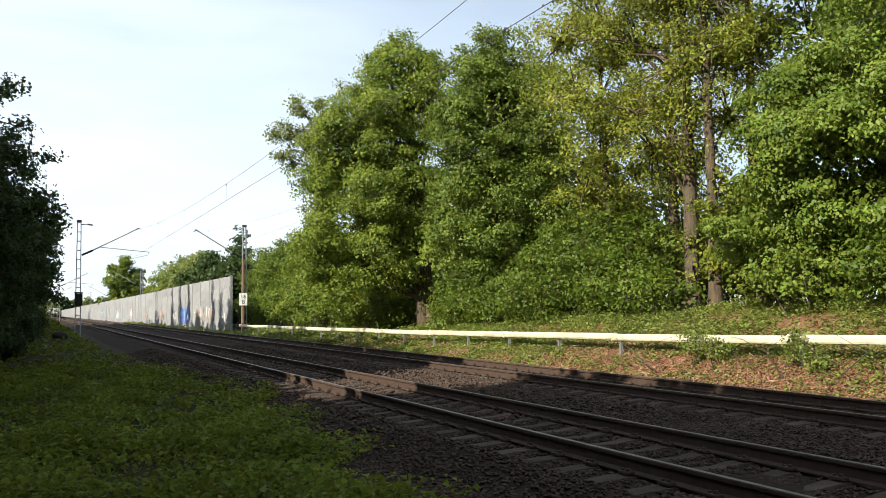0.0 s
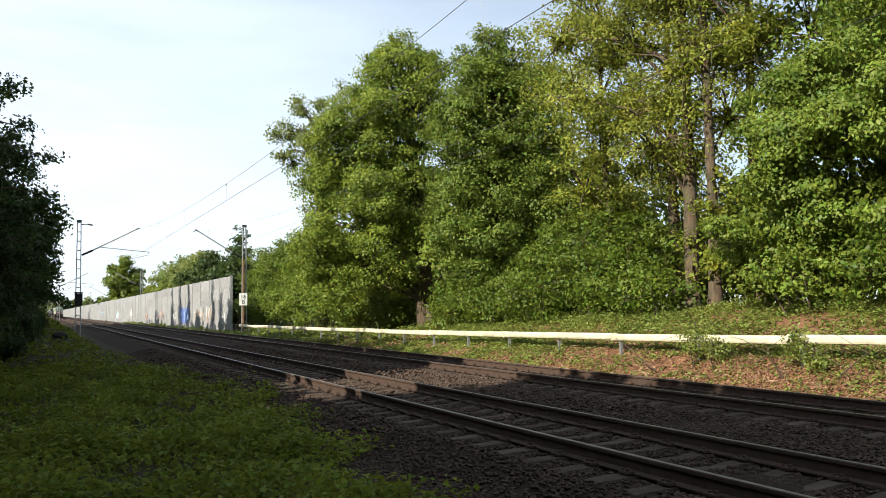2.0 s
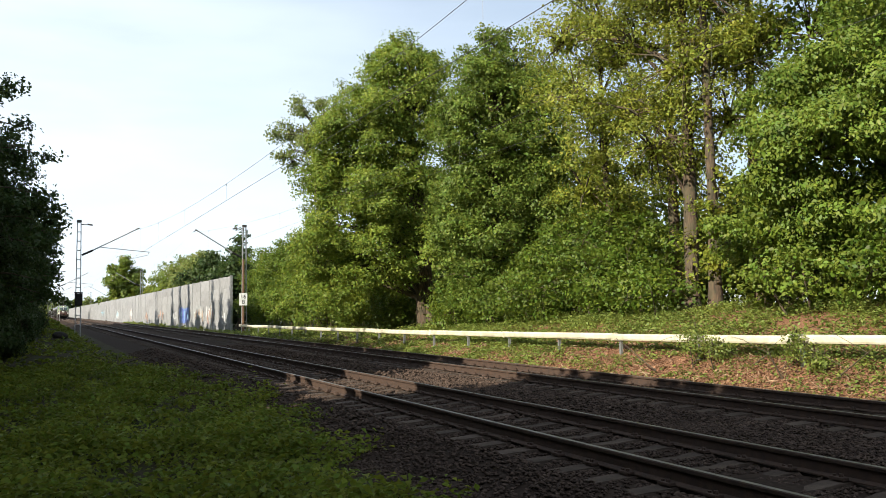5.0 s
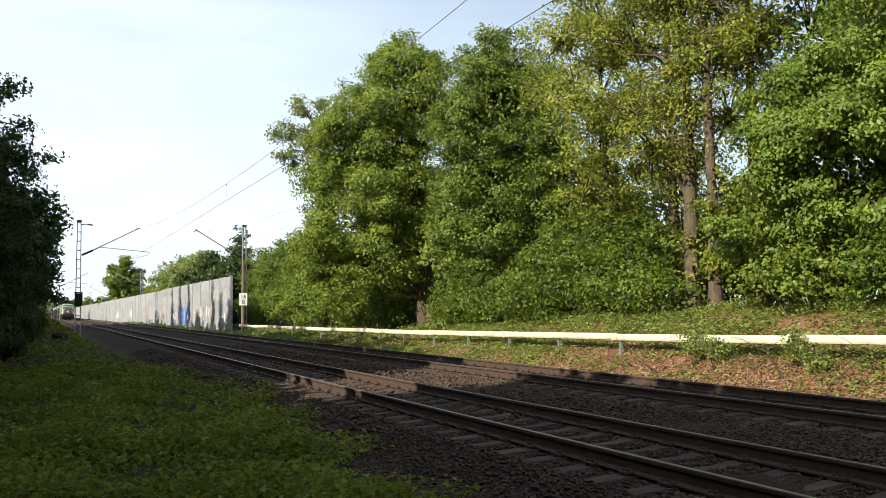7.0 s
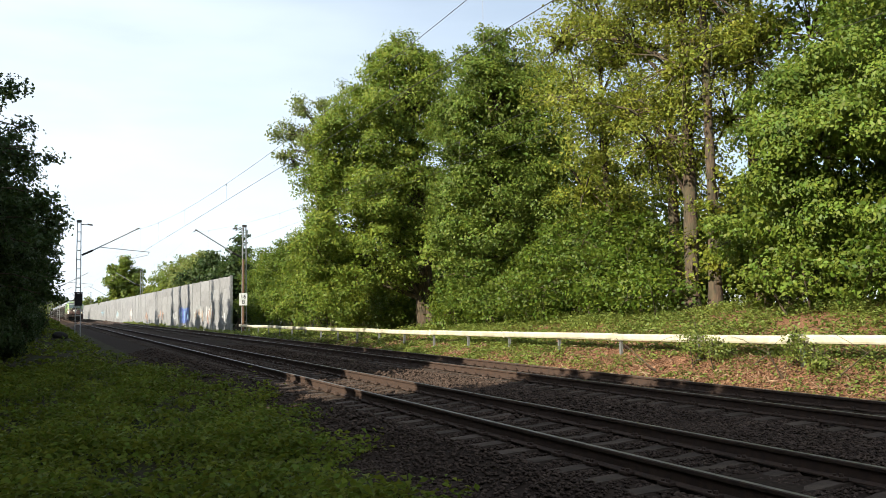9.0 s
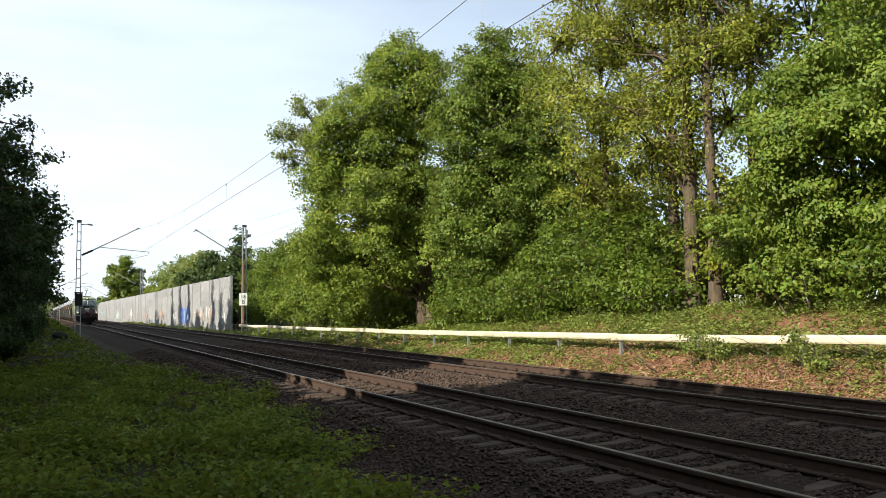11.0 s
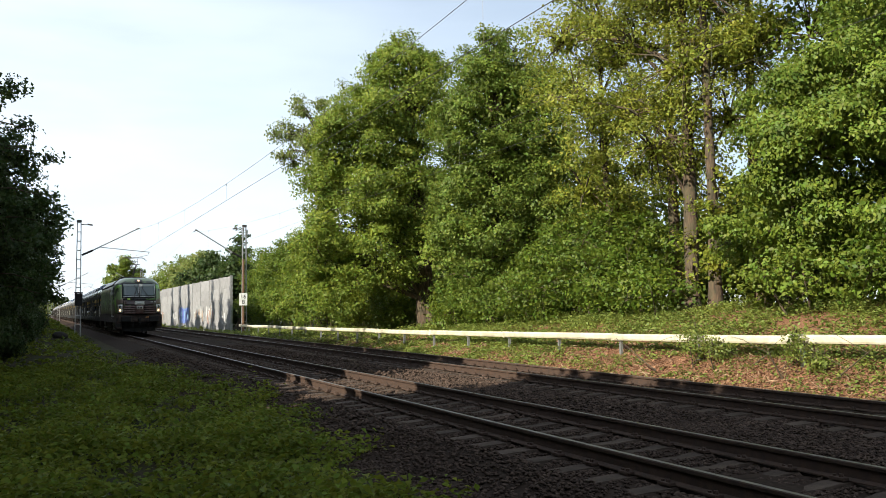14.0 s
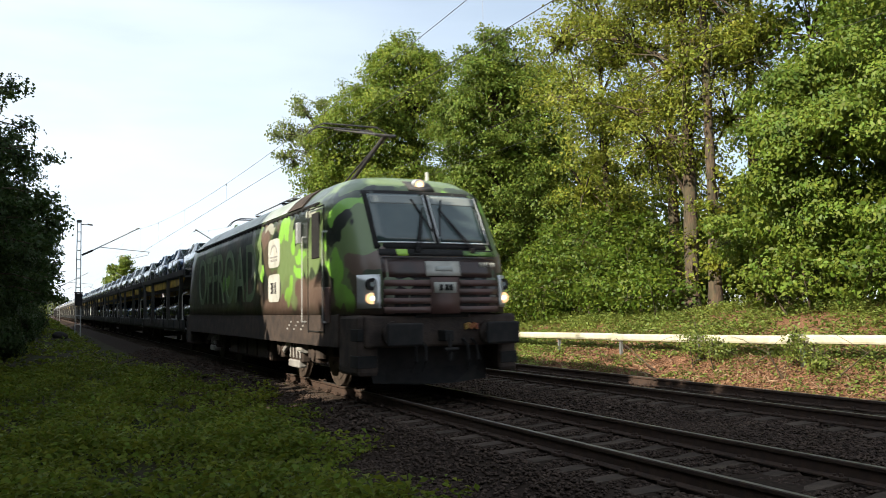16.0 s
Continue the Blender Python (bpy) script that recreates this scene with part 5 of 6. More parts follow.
        nose_patch("green_flash", -0.78, -0.60, 2.335, 2.45, 0.026, material("flash_green", (0.32, 0.52, 0.07), 0.4), e, "bright green camouflage flash", 2, 2, 0.008)
        nose_patch("green_flash", 0.42, 1.03, 2.345, 2.43, 0.026, material("flash_dull_green", (0.07, 0.14, 0.03), 0.4), e, "dull green camouflage flash", 3, 2, 0.008)
        nose_patch("apron", -1.05, 1.05, 1.98, 2.30, 0.012, material("dark_apron_paint", (0.028, 0.022, 0.020), 0.35, 0, (0.06, 0.032, 0.027), 2.5), e, "dark brown nose panel", 8, 3)
        for k in range(4):
            z0 = 1.40 + 0.145 * k
            for s in (-1, 1):
                nose_patch("grille_slat", 0.26 * s, 1.04 * s, z0, z0 + 0.10, 0.020 + 0.004 * k, MAROON, e, nx=4, nz=1, thick=0.05)
        nose_patch("grille_backing", -1.05, 1.05, 1.38, 1.98, 0.006, BLACK, e, nx=8, nz=3)
        nose_patch("grille_centre", -0.26, 0.26, 1.38, 1.98, 0.026, MAROON, e, nx=2, nz=3)
        nose_patch("badge", -0.32, 0.30, 2.00, 2.25, 0.032, PALE, e, "pale grey rounded badge", 4, 3)
        nose_patch("badge_mark", -0.16, 0.16, 2.08, 2.17, 0.036, material("badge_grey", (0.36, 0.37, 0.34), 0.5), e, nx=3, nz=2, thick=0.006)
        nose_patch("badge", -0.20, 0.20, 1.72, 1.90, 0.036, PALE, e, "pale grey rounded badge", 3, 2)
        for xk in (-0.08, 0.02, 0.10):
            nose_patch("badge_mark", xk - 0.035, xk + 0.03, 1.76, 1.86, 0.042, BLACK, e, nx=1, nz=1, thick=0.006)
        for k in range(5):
            nose_patch("number_bar", 0.70 + 0.065 * k + 0.03 * (k > 2), 0.745 + 0.065 * k + 0.03 * (k > 2), 2.16, 2.24, 0.016, PALE, e, nx=1, nz=1, thick=0.006)
        # lamps
        for s in (-1, 1):
            h = nose_patch("headlight", 1.09 * s, 1.37 * s, 1.48, 2.03, 0.016, SILVER, e, "silver headlight housing", 5, 5, 0.04)
            for z, mat, rr, lab in ((1.64, LAMP_RING, 0.092, "lit orange-white lamp"), (1.87, BLACK, 0.10, "unlit dark lamp")):
                y = on_nose(1.21 * s, z, 0)[1]
                bm = bmesh.new()
                cyl(bm, (1.21 * s, y - 0.035, z), (1.21 * s, y + 0.05, z), rr, 20)
                part("lamp", bm, mat, h, lab)
                bm = bmesh.new()
                cyl(bm, (1.21 * s, y - 0.042, z), (1.21 * s, y + 0.02, z), rr * 0.42, 16)
                part("lens", bm, LAMP_ON if mat is LAMP_RING else GLASS, h)
        y = on_nose(0, 3.66, 0)[1]
        nose_patch("lamp_panel", -0.25, 0.25, 3.53, 3.80, 0.012, DARKSTEEL, e, nx=2, nz=4)
        bm = bmesh.new()
        cyl(bm, (0, y - 0.06, 3.66), (0, y + 0.1, 3.68), 0.10, 20)
        top = part("upper_lamp", bm, SILVER, e, "round upper headlight")
        bm = bmesh.new()
        cyl(bm, (0, y - 0.07, 3.66), (0, y + 0.05, 3.67), 0.075, 16)
        part("lens", bm, LAMP_RING, top)
        bm = bmesh.new()
        cyl(bm, (0, y - 0.075, 3.66), (0, y + 0.05, 3.67), 0.035, 12)
        part("bulb", bm, LAMP_ON, top)
        # wipers
        for x, tip in ((-0.42, -0.13), (0.60, 0.18)):
            bm = bmesh.new()
            p0, p1 = on_nose(x, 2.44, 0.05), on_nose(tip, 3.20, 0.06)
            cyl(bm, p0, p1, 0.014, 6)
            cyl(bm, on_nose(x + 0.07, 2.44, 0.05), p1, 0.010, 6)
            cyl(bm, on_nose(tip - 0.16 * (1 if x < 0 else -0.6), 3.36, 0.045), on_nose(tip + 0.12 * (1 if x < 0 else -1), 2.70, 0.045), 0.014, 6)
            box(bm, x, p0[1], p0[2], 0.09, 0.06, 0.08, 0.01)
            part("wiper", bm, BLACK, e)
    # buffer beam, buffers, coupling, plough, hoses
    for yb, sg in ((0.55, 1), (L - 0.55, -1)):
        bm = bmesh.new()
        box(bm, 0, yb + 0.25 * sg, 1.10, 2.72, 0.55, 0.52, 0.04)
        part("buffer_beam", bm, UNDER, e)
        bm = bmesh.new()
        box(bm, 0, yb + 0.1 * sg, 1.36, 1.0, 0.3, 0.08, 0.02)
        part("beam_cover", bm, BLACK, e)
        for s in (-1, 1):
            bm = bmesh.new()
            cyl(bm, (s * 0.875, yb, 1.06), (s * 0.875, yb - 0.48 * sg, 1.06), 0.13, 16)
            cyl(bm, (s * 0.875, yb - 0.02 * sg, 1.06), (s * 0.875, yb - 0.10 * sg, 1.06), 0.21, 16)
            shank = part("buffer", bm, UNDER, e)
            bm = bmesh.new()
            box(bm, s * 0.875, yb - 0.52 * sg, 1.06, 0.62, 0.06, 0.36, 0.03)
            part("buffer_head", bm, BLACK, shank, "greased black buffer plate")
            bm = bmesh.new()
            box(bm, s * 1.28, yb + 0.55 * sg, 0.88, 0.36, 1.0, 0.98, 0.06)
            cor = part("corner_fairing", bm, UNDER, e, "dusty corner fairing with step recesses")
            # no hollow is cut: black boxes paint the shade inside the boarding steps
            for z in (0.62, 1.05):
                bm = bmesh.new()
                box(bm, s * 1.30, yb + 0.22 * sg, z, 0.335, 0.36, 0.2, 0.01)
                part("step_recess_shade", bm, BLACK, cor, "black block for the shade in a boarding step recess")
        bm = bmesh.new()
        vs = [bm.verts.new(q) for q in ((-1.12, yb + 0.55 * sg, 0.62), (1.12, yb + 0.55 * sg, 0.62), (1.05, yb + 0.45 * sg, 0.24), (0.35, yb + 0.30 * sg, 0.20), (-0.35, yb + 0.30 * sg, 0.20), (-1.05, yb + 0.45 * sg, 0.24))]
        vs2 = [bm.verts.new((v.co.x, v.co.y + 0.05 * sg, v.co.z)) for v in vs]
        bm.faces.new(vs)
        bm.faces.new(vs2[::-1])
        for i in range(6):
            bm.faces.new((vs[i], vs2[i], vs2[(i + 1) % 6], vs[(i + 1) % 6]))
        bmesh.ops.recalc_face_normals(bm, faces=bm.faces)
        part("snow_plough", bm, BLACK, e)
        # black block added to close the see-through gap with the nose's shade
        bm = bmesh.new()
        box(bm, 0, yb + 1.0 * sg, 0.72, 2.1, 1.0, 0.62, 0.05)
        part("under_nose_shade_block", bm, BLACK, e)
        bm = bmesh.new()
        box(bm, 0, yb - 0.12 * sg, 1.02, 0.16, 0.4, 0.18, 0.02)
        cyl(bm, (0, yb - 0.30 * sg, 1.05), (0, yb - 0.34 * sg, 0.62), 0.035, 8)
        cyl(bm, (-0.12, yb - 0.36 * sg, 0.80), (0.12, yb - 0.36 * sg, 0.80), 0.03, 8)
        part("coupling", bm, BLACK, e)
        for x in (-0.55, -0.38, 0.38, 0.55):
            v, f = tube([(x, yb - 0.02 * sg, 0.95), (x, yb - 0.20 * sg, 0.85), (x * 1.03, yb - 0.24 * sg, 0.62), (x * 1.1, yb - 0.12 * sg, 0.45)], [0.028] * 4, 7)
            me = bpy.data.meshes.new("brake_hose")
            me.from_pydata([tuple(q) for q in v], [], f)
            link("brake_hose", me, BLACK, e)
        bm = bmesh.new()
        for k in range(5):
            box(bm, 0.42 + 0.05 * k, yb - 0.06 * sg, 1.16 + 0.02 * (k % 2), 0.04, 0.06, 0.10, 0.008)
        part("brake_cock", bm, material("red_cock_paint", (0.30, 0.05, 0.03), 0.5, 0, (0.35, 0.22, 0.04), 9), e, "red and yellow brake cocks")
    # cab sides: door, window, handrails, mirror
    for s in (-1, 1):
        xs = s * 1.503
        bm = bmesh.new()
        box(bm, xs, 2.75, 2.83, 0.03, 0.46, 0.84, 0.012)
        part("cab_door_window", bm, BLACK, e, "tall dark cab door window")
        bm = bmesh.new()
        for yy, zz, sy, sz in ((2.25, 2.2, 0.02, 2.3), (3.25, 2.2, 0.02, 2.3), (2.75, 1.08, 1.0, 0.02), (2.75, 3.34, 1.0, 0.02)):
            box(bm, xs, yy, zz, 0.016, sy, sz)
        part("cab_door_frame", bm, BLACK, e)
        for yy in (2.12, 3.42):
            bm = bmesh.new()
            cyl(bm, (xs + s * 0.07, yy, 1.25), (xs + s * 0.07, yy, 2.85), 0.012, 6)
            for zz in (1.25, 2.85):
                cyl(bm, (xs - s * 0.02, yy, zz), (xs + s * 0.07, yy, zz), 0.017, 6)
            part("handrail", bm, SILVER, e, "bright steel handrail")
        bm = bmesh.new()
        box(bm, xs, 2.05, 1.55, 0.02, 0.30, 0.62, 0.01)
        part("access_hatch", bm, MAROON, e)
        bm = bmesh.new()
        box(bm, xs + s * 0.06, 3.70, 2.95, 0.10, 0.10, 0.42, 0.02)
        part("mirror", bm, SILVER, e)
        plate = None
        for z, hh in ((2.70, 0.62), (1.95, 0.60)):
            bm = bmesh.new()
            pl = [bm.verts.new((xs + s * 0.006, 5.85 + 0.49 * math.copysign(abs(math.cos(a)) ** 0.35, math.cos(a)), z + hh / 2 * math.copysign(abs(math.sin(a)) ** 0.35, math.sin(a)))) for a in [2 * math.pi * (q + 0.5) / 32 for q in range(32)]]
            bm.faces.new(pl)
            pr = bmesh.ops.extrude_face_region(bm, geom=list(bm.faces))
            bmesh.ops.translate(bm, verts=[v for v in pr["geom"] if isinstance(v, bmesh.types.BMVert)], vec=(-s * 0.02, 0, 0))
            bmesh.ops.recalc_face_normals(bm, faces=bm.faces)
            plate = part("side_badge", bm, PALE, e, "pale grey rounded badge")
            bm = bmesh.new()
            if z < 2.2:
                for k, sy in ((-0.17, 0.07), (-0.04, 0.07), (0.13, 0.12)):
                    box(bm, xs + s * 0.009, 5.85 + k, z, 0.006, sy, 0.24, 0.002)
                for zz in (-0.1, 0.0, 0.1):
                    box(bm, xs + s * 0.009, 5.85 + 0.2, z + zz, 0.006, 0.14, 0.04, 0.002)
            else:
                for k in range(9):
                    a = math.pi * (k + 0.5) / 9
                    box(bm, xs + s * 0.009, 5.85 + 0.27 * math.cos(a), z + 0.0 + 0.17 * math.sin(a), 0.006, 0.07, 0.035, 0, Matrix.Rotation(a + math.pi / 2, 4, "X"))
                box(bm, xs + s * 0.009, 5.85, z - 0.08, 0.006, 0.62, 0.03)
                for k in range(5):
                    box(bm, xs + s * 0.009, 5.85 - 0.24 + 0.12 * k, z - 0.15, 0.006, 0.08, 0.05)
            part("badge_mark", bm, BLACK if z < 2.2 else STENCIL, plate)
        me = text_mesh("OFFROAD", 1.0, 0.004)
        co = np.array([v.co[:] for v in me.vertices])
        w = co[:, 0].max() - co[:, 0].min()
        hh = co[:, 1].max() - co[:, 1].min()
        cxm, cym = (co[:, 0].max() + co[:, 0].min()) / 2, (co[:, 1].max() + co[:, 1].min()) / 2
        for v in me.vertices:
            v.co.x, v.co.y = (v.co.x - cxm) * 8.0 / w, (v.co.y - cym) * 1.42 / hh
        t = link("lettering", me, LETTER, e, "tall pale green lettering on the side")
        t.matrix_local = Matrix.Translation((xs + s * 0.003, 11.5, 2.38)) @ (Matrix(((0, 0, -1, 0), (-1, 0, 0, 0), (0, 1, 0, 0), (0, 0, 0, 1))) if s < 0 else Matrix(((0, 0, 1, 0), (1, 0, 0, 0), (0, 1, 0, 0), (0, 0, 0, 1))))
        for k in range(9):
            bm = bmesh.new()
            box(bm, s * 1.492, 3.5 + 0.14 * (k % 3) + 0.5 * (k // 3), 1.24 - 0.07 * (k % 3), 0.008, 0.09, 0.035)
            part("stencil_bar", bm, STENCIL, e)
    # bogies, wheelsets, underfloor gear
    wheels = []
    for yc in (4.9, 14.1):
        bm = bmesh.new()
        for s in (-1, 1):
            box(bm, s * 1.05, yc, 0.72, 0.16, 4.1, 0.26, 0.04)
            for yy in (-1.5, -1.0, 1.0, 1.5):
                cyl(bm, (s * 1.2, yc + yy, 0.55), (s * 1.2, yc + yy, 0.98), 0.11, 12)
            box(bm, s * 1.18, yc, 0.66, 0.2, 0.9, 0.5, 0.04)
        frame_ob = part("bogie", bm, UNDER, e, "dusty dark bogie frame")
        for s in (-1, 1):
            for yy in (-1.3, 1.3):
                bm = bmesh.new()
                box(bm, s * 1.17, yc + yy, 0.62, 0.22, 0.46, 0.34, 0.05)
                cyl(bm, (s * 1.16, yc + yy, 0.62), (s * 1.32, yc + yy, 0.62), 0.13, 14)
                part("axle_box", bm, UNDER, frame_ob)
            bm = bmesh.new()
            cyl(bm, (s * 1.28, yc + 0.2, 0.95), (s * 1.28, yc + 0.9, 0.62), 0.05, 10)
            cyl(bm, (s * 1.25, yc - 0.6, 0.70), (s * 1.25, yc - 0.25, 0.70), 0.09, 10)
            box(bm, s * 1.22, yc + 0.1, 0.38, 0.18, 0.8, 0.16, 0.03)
            for k in range(4):
                cyl(bm, (s * 1.3, yc - 0.4 + 0.25 * k, 0.5), (s * 1.3, yc - 0.3 + 0.2 * k, 0.9), 0.018, 6)
            part("damper", bm, STENCIL, frame_ob, "pale grey damper and brackets")
        for yy in (-1.3, 1.3):
            bm = bmesh.new()
            cyl(bm, (-0.9, 0, 0), (0.9, 0, 0), 0.09, 10)
            for s in (-1, 1):
                cyl(bm, (s * 0.69, 0, 0), (s * 0.715, 0, 0), 0.655, 40)
                cyl(bm, (s * 0.715, 0, 0), (s * 0.80, 0, 0), 0.625, 40)
                cyl(bm, (s * 0.80, 0, 0), (s * 0.815, 0, 0), 0.50, 28)
                cyl(bm, (s * 0.80, 0, 0), (s * 0.87, 0, 0), 0.16, 16)
                for k in range(6):
                    a = k * math.pi / 3
                    cyl(bm, (s * 0.81, 0.33 * math.cos(a), 0.33 * math.sin(a)), (s * 0.83, 0.33 * math.cos(a), 0.33 * math.sin(a)), 0.04, 8)
            w = part("wheelset", bm, material("wheel_steel", (0.115, 0.088, 0.070), 0.55, 0.5, (0.070, 0.052, 0.042), 6), e, "worn steel wheelset")
            w.matrix_local = pose(0, yc + yy, 0.625)
            wheels.append((w, yc + yy))
    bm = bmesh.new()
    box(bm, 0, 9.5, 0.62, 2.5, 4.6, 0.62, 0.06)
    for s in (-1, 1):
        for k in range(4):
            box(bm, s * 1.27, 7.8 + 1.1 * k, 0.62, 0.05, 0.9, 0.5, 0.02)
    part("transformer_case", bm, UNDER, e)
    # roof gear
    bm = bmesh.new()
    box(bm, 0, 9.5, 3.95, 1.5, 9.0, 0.08, 0.02)
    part("roof_walk", bm, DARKSTEEL, e)
    for y, z, r in ((7.6, 4.06, 0.10), (8.1, 4.07, 0.10), (8.6, 4.07, 0.10), (11.5, 4.05, 0.09)):
        bm = bmesh.new()
        for k in range(4):
            cyl(bm, (-0.5, y, z - 0.12 + 0.06 * k), (-0.5, y, z - 0.09 + 0.06 * k), r + 0.03 * (k % 2), 12)
        part("roof_insulator", bm, BLACK, e)
    bm = bmesh.new()
    cyl(bm, (-0.5, 7.2, 4.22), (-0.5, 12.0, 4.22), 0.02, 6)
    part("roof_busbar", bm, STEEL, e)
    for x, y in ((0.55, 2.3),):
        bm = bmesh.new()
        cyl(bm, (x, y, 3.84), (x, y, 4.05), 0.035, 8)
        part("aerial", bm, PALE, e, "short white aerial")
    bm = bmesh.new()
    box(bm, -0.35, 3.4, 3.96, 0.5, 0.5, 0.09, 0.03)
    part("roof_horn", bm, DARKSTEEL, e)
    for y0, up in ((5.6, True), (13.6, False)):
        bm = bmesh.new()
        for s in (-1, 1):
            box(bm, s * 0.5, y0 - 0.3, 4.02, 0.07, 1.6, 0.07, 0.01)
        for yy in (-0.9, 0.3):
            box(bm, 0, y0 + yy, 4.02, 1.1, 0.07, 0.07, 0.01)
        base = part("pantograph", bm, DARKSTEEL, e, "single-arm pantograph raised to the wire" if up else "lowered single-arm pantograph")
        knee = (0, 3.05, 4.86) if up else (0, y0 - 2.0, 4.12)
        head = (0, 5.3, 5.40) if up else (0, y0 + 0.2, 4.20)
        bm = bmesh.new()
        cyl(bm, (0, y0, 4.08), knee, 0.045, 10)
        cyl(bm, (-0.12, y0 + 0.2, 4.08), knee, 0.02, 6)
        cyl(bm, (-0.22, knee[1], knee[2]), (0.22, knee[1], knee[2]), 0.03, 8)
        part("lower_arm", bm, DARKSTEEL, base)
        bm = bmesh.new()
        cyl(bm, (-0.06, knee[1], knee[2]), (-0.30, head[1], head[2]), 0.019, 8)
        cyl(bm, (0.06, knee[1], knee[2]), (0.30, head[1], head[2]), 0.019, 8)
        cyl(bm, (-0.2, (knee[1] + head[1]) / 2, (knee[2] + head[2]) / 2), (0.2, (knee[1] + head[1]) / 2, (knee[2] + head[2]) / 2), 0.02, 8)
        part("upper_arm", bm, DARKSTEEL, base)
        for dy in (-0.2, 0.2):
            v, f = tube([(-0.92, head[1] + dy, head[2] - 0.16), (-0.78, head[1] + dy, head[2] + 0.0), (-0.6, head[1] + dy, head[2] + 0.075), (0.6, head[1] + dy, head[2] + 0.075), (0.78, head[1] + dy, head[2]), (0.92, head[1] + dy, head[2] - 0.16)], [0.013, 0.015, 0.018, 0.018, 0.015, 0.013], 7)
            me = bpy.data.meshes.new("contact_strip")
            me.from_pydata([tuple(q) for q in v], [], f)
            link("contact_strip", me, DARKSTEEL, base)
    return e, wheels


loco, loco_wheels = make_loco()
MOVERS = [(loco, 0.0, NEAR, 0.0)]


# ---- car carriers ----
def car_mesh(name_seed, paint, tall):
    """A passenger car, nose towards -y: body shell, glass, wheels, lamps."""
    e = empty("car", pose(0, 0, 0), "", "car")
    st = [(-2.2, 0.60, 0.62, 0.80), (-2.05, 0.80, 0.80, 0.84), (-1.4, 0.88, 0.92, 0.86), (-0.95, 0.90, 0.96, 0.88), (-0.2, 0.90, 0.98, 0.88), (0.6, 0.90, 0.98, 0.88), (1.4, 0.89, 0.98, 0.88), (1.95, 0.85, 0.96, 0.84), (2.15, 0.72, 0.86, 0.70)]
    bm = bmesh.new()
    rings = []
    for y, w, top, w2 in st:
        rings.append([bm.verts.new(q) for q in ((-w * 0.9, y, 0.24), (-w, y, 0.40), (-w, y, 0.62), (-w2 * 0.97, y, top - 0.06), (-w2 * 0.86, y, top), (w2 * 0.86, y, top), (w2 * 0.97, y, top - 0.06), (w, y, 0.62), (w, y, 0.40), (w * 0.9, y, 0.24))])
    for a, b in zip(rings, rings[1:]):
        for i in range(10):
            bm.faces.new((a[i], b[i], b[(i + 1) % 10], a[(i + 1) % 10]))
    bm.faces.new(rings[0])
    bm.faces.new(rings[-1][::-1])
    bmesh.ops.recalc_face_normals(bm, faces=bm.faces)
    part("body", bm, paint, e, "", True)
    h = tall
    gl = [(-1.05, 0.97, 0.78, 0.97), (-0.35, h - 0.06, 0.60, 0.97), (0.2, h, 0.62, 0.97), (1.0, h - 0.01, 0.61, 0.97), (1.6, h - 0.12, 0.56, 0.97), (2.0, 0.98, 0.70, 0.97)]
    bm = bmesh.new()
    rr = []
    for y, z, w, zb in gl:
        rr.append([bm.verts.new(q) for q in ((-0.80, y, zb - 0.02), (-w - 0.02, y, max(z - 0.03, zb)), (w + 0.02, y, max(z - 0.03, zb)), (0.80, y, zb - 0.02))])
    for a, b in zip(rr, rr[1:]):
        for i in range(3):
            bm.faces.new((a[i], b[i], b[i + 1], a[i + 1]))
    bmesh.ops.recalc_face_normals(bm, faces=bm.faces)
    part("window_glass", bm, GLASS, e, "dark window glass", True)
    bm = bmesh.new()
    rr = []
    for y, z, w, zb in gl[1:5]:
        rr.append([bm.verts.new(q) for q in ((-w - 0.03, y, z - 0.05), (-w + 0.06, y, z + 0.005), (w - 0.06, y, z + 0.005), (w + 0.03, y, z - 0.05))])
    for a, b in zip(rr, rr[1:]):
        for i in range(3):
            bm.faces.new((a[i], b[i], b[i + 1], a[i + 1]))
    bmesh.ops.recalc_face_normals(bm, faces=bm.faces)
    part("roof", bm, paint, e, "", True)
    bm = bmesh.new()
    for s in (-1, 1):
        for y0, z0, y1, z1 in ((-1.0, 0.96, -0.36, h - 0.07), (0.45, 0.97, 0.4, h - 0.05), (1.98, 0.97, 1.6, h - 0.14)):
            cyl(bm, (s * 0.80, y0, z0), (s * 0.64, y1, z1), 0.035, 5)
    part("pillars", bm, paint, e)
    for s in (-1, 1):
        for y in (-1.35, 1.35):
            bm = bmesh.new()
            cyl(bm, (s * 0.70, y, 0.32), (s * 0.91, y, 0.32), 0.32, 16)
            wh = part("wheel", bm, BLACK, e, "black tyre")
            bm = bmesh.new()
            cyl(bm, (s * 0.88, y, 0.32), (s * 0.92, y, 0.32), 0.20, 12)
            part("rim", bm, SILVER, wh)
        bm = bmesh.new()
        box(bm, s * 0.62, -2.08, 0.70, 0.30, 0.10, 0.12, 0.02)
        part("headlamp", bm, PALE, e)
    return e


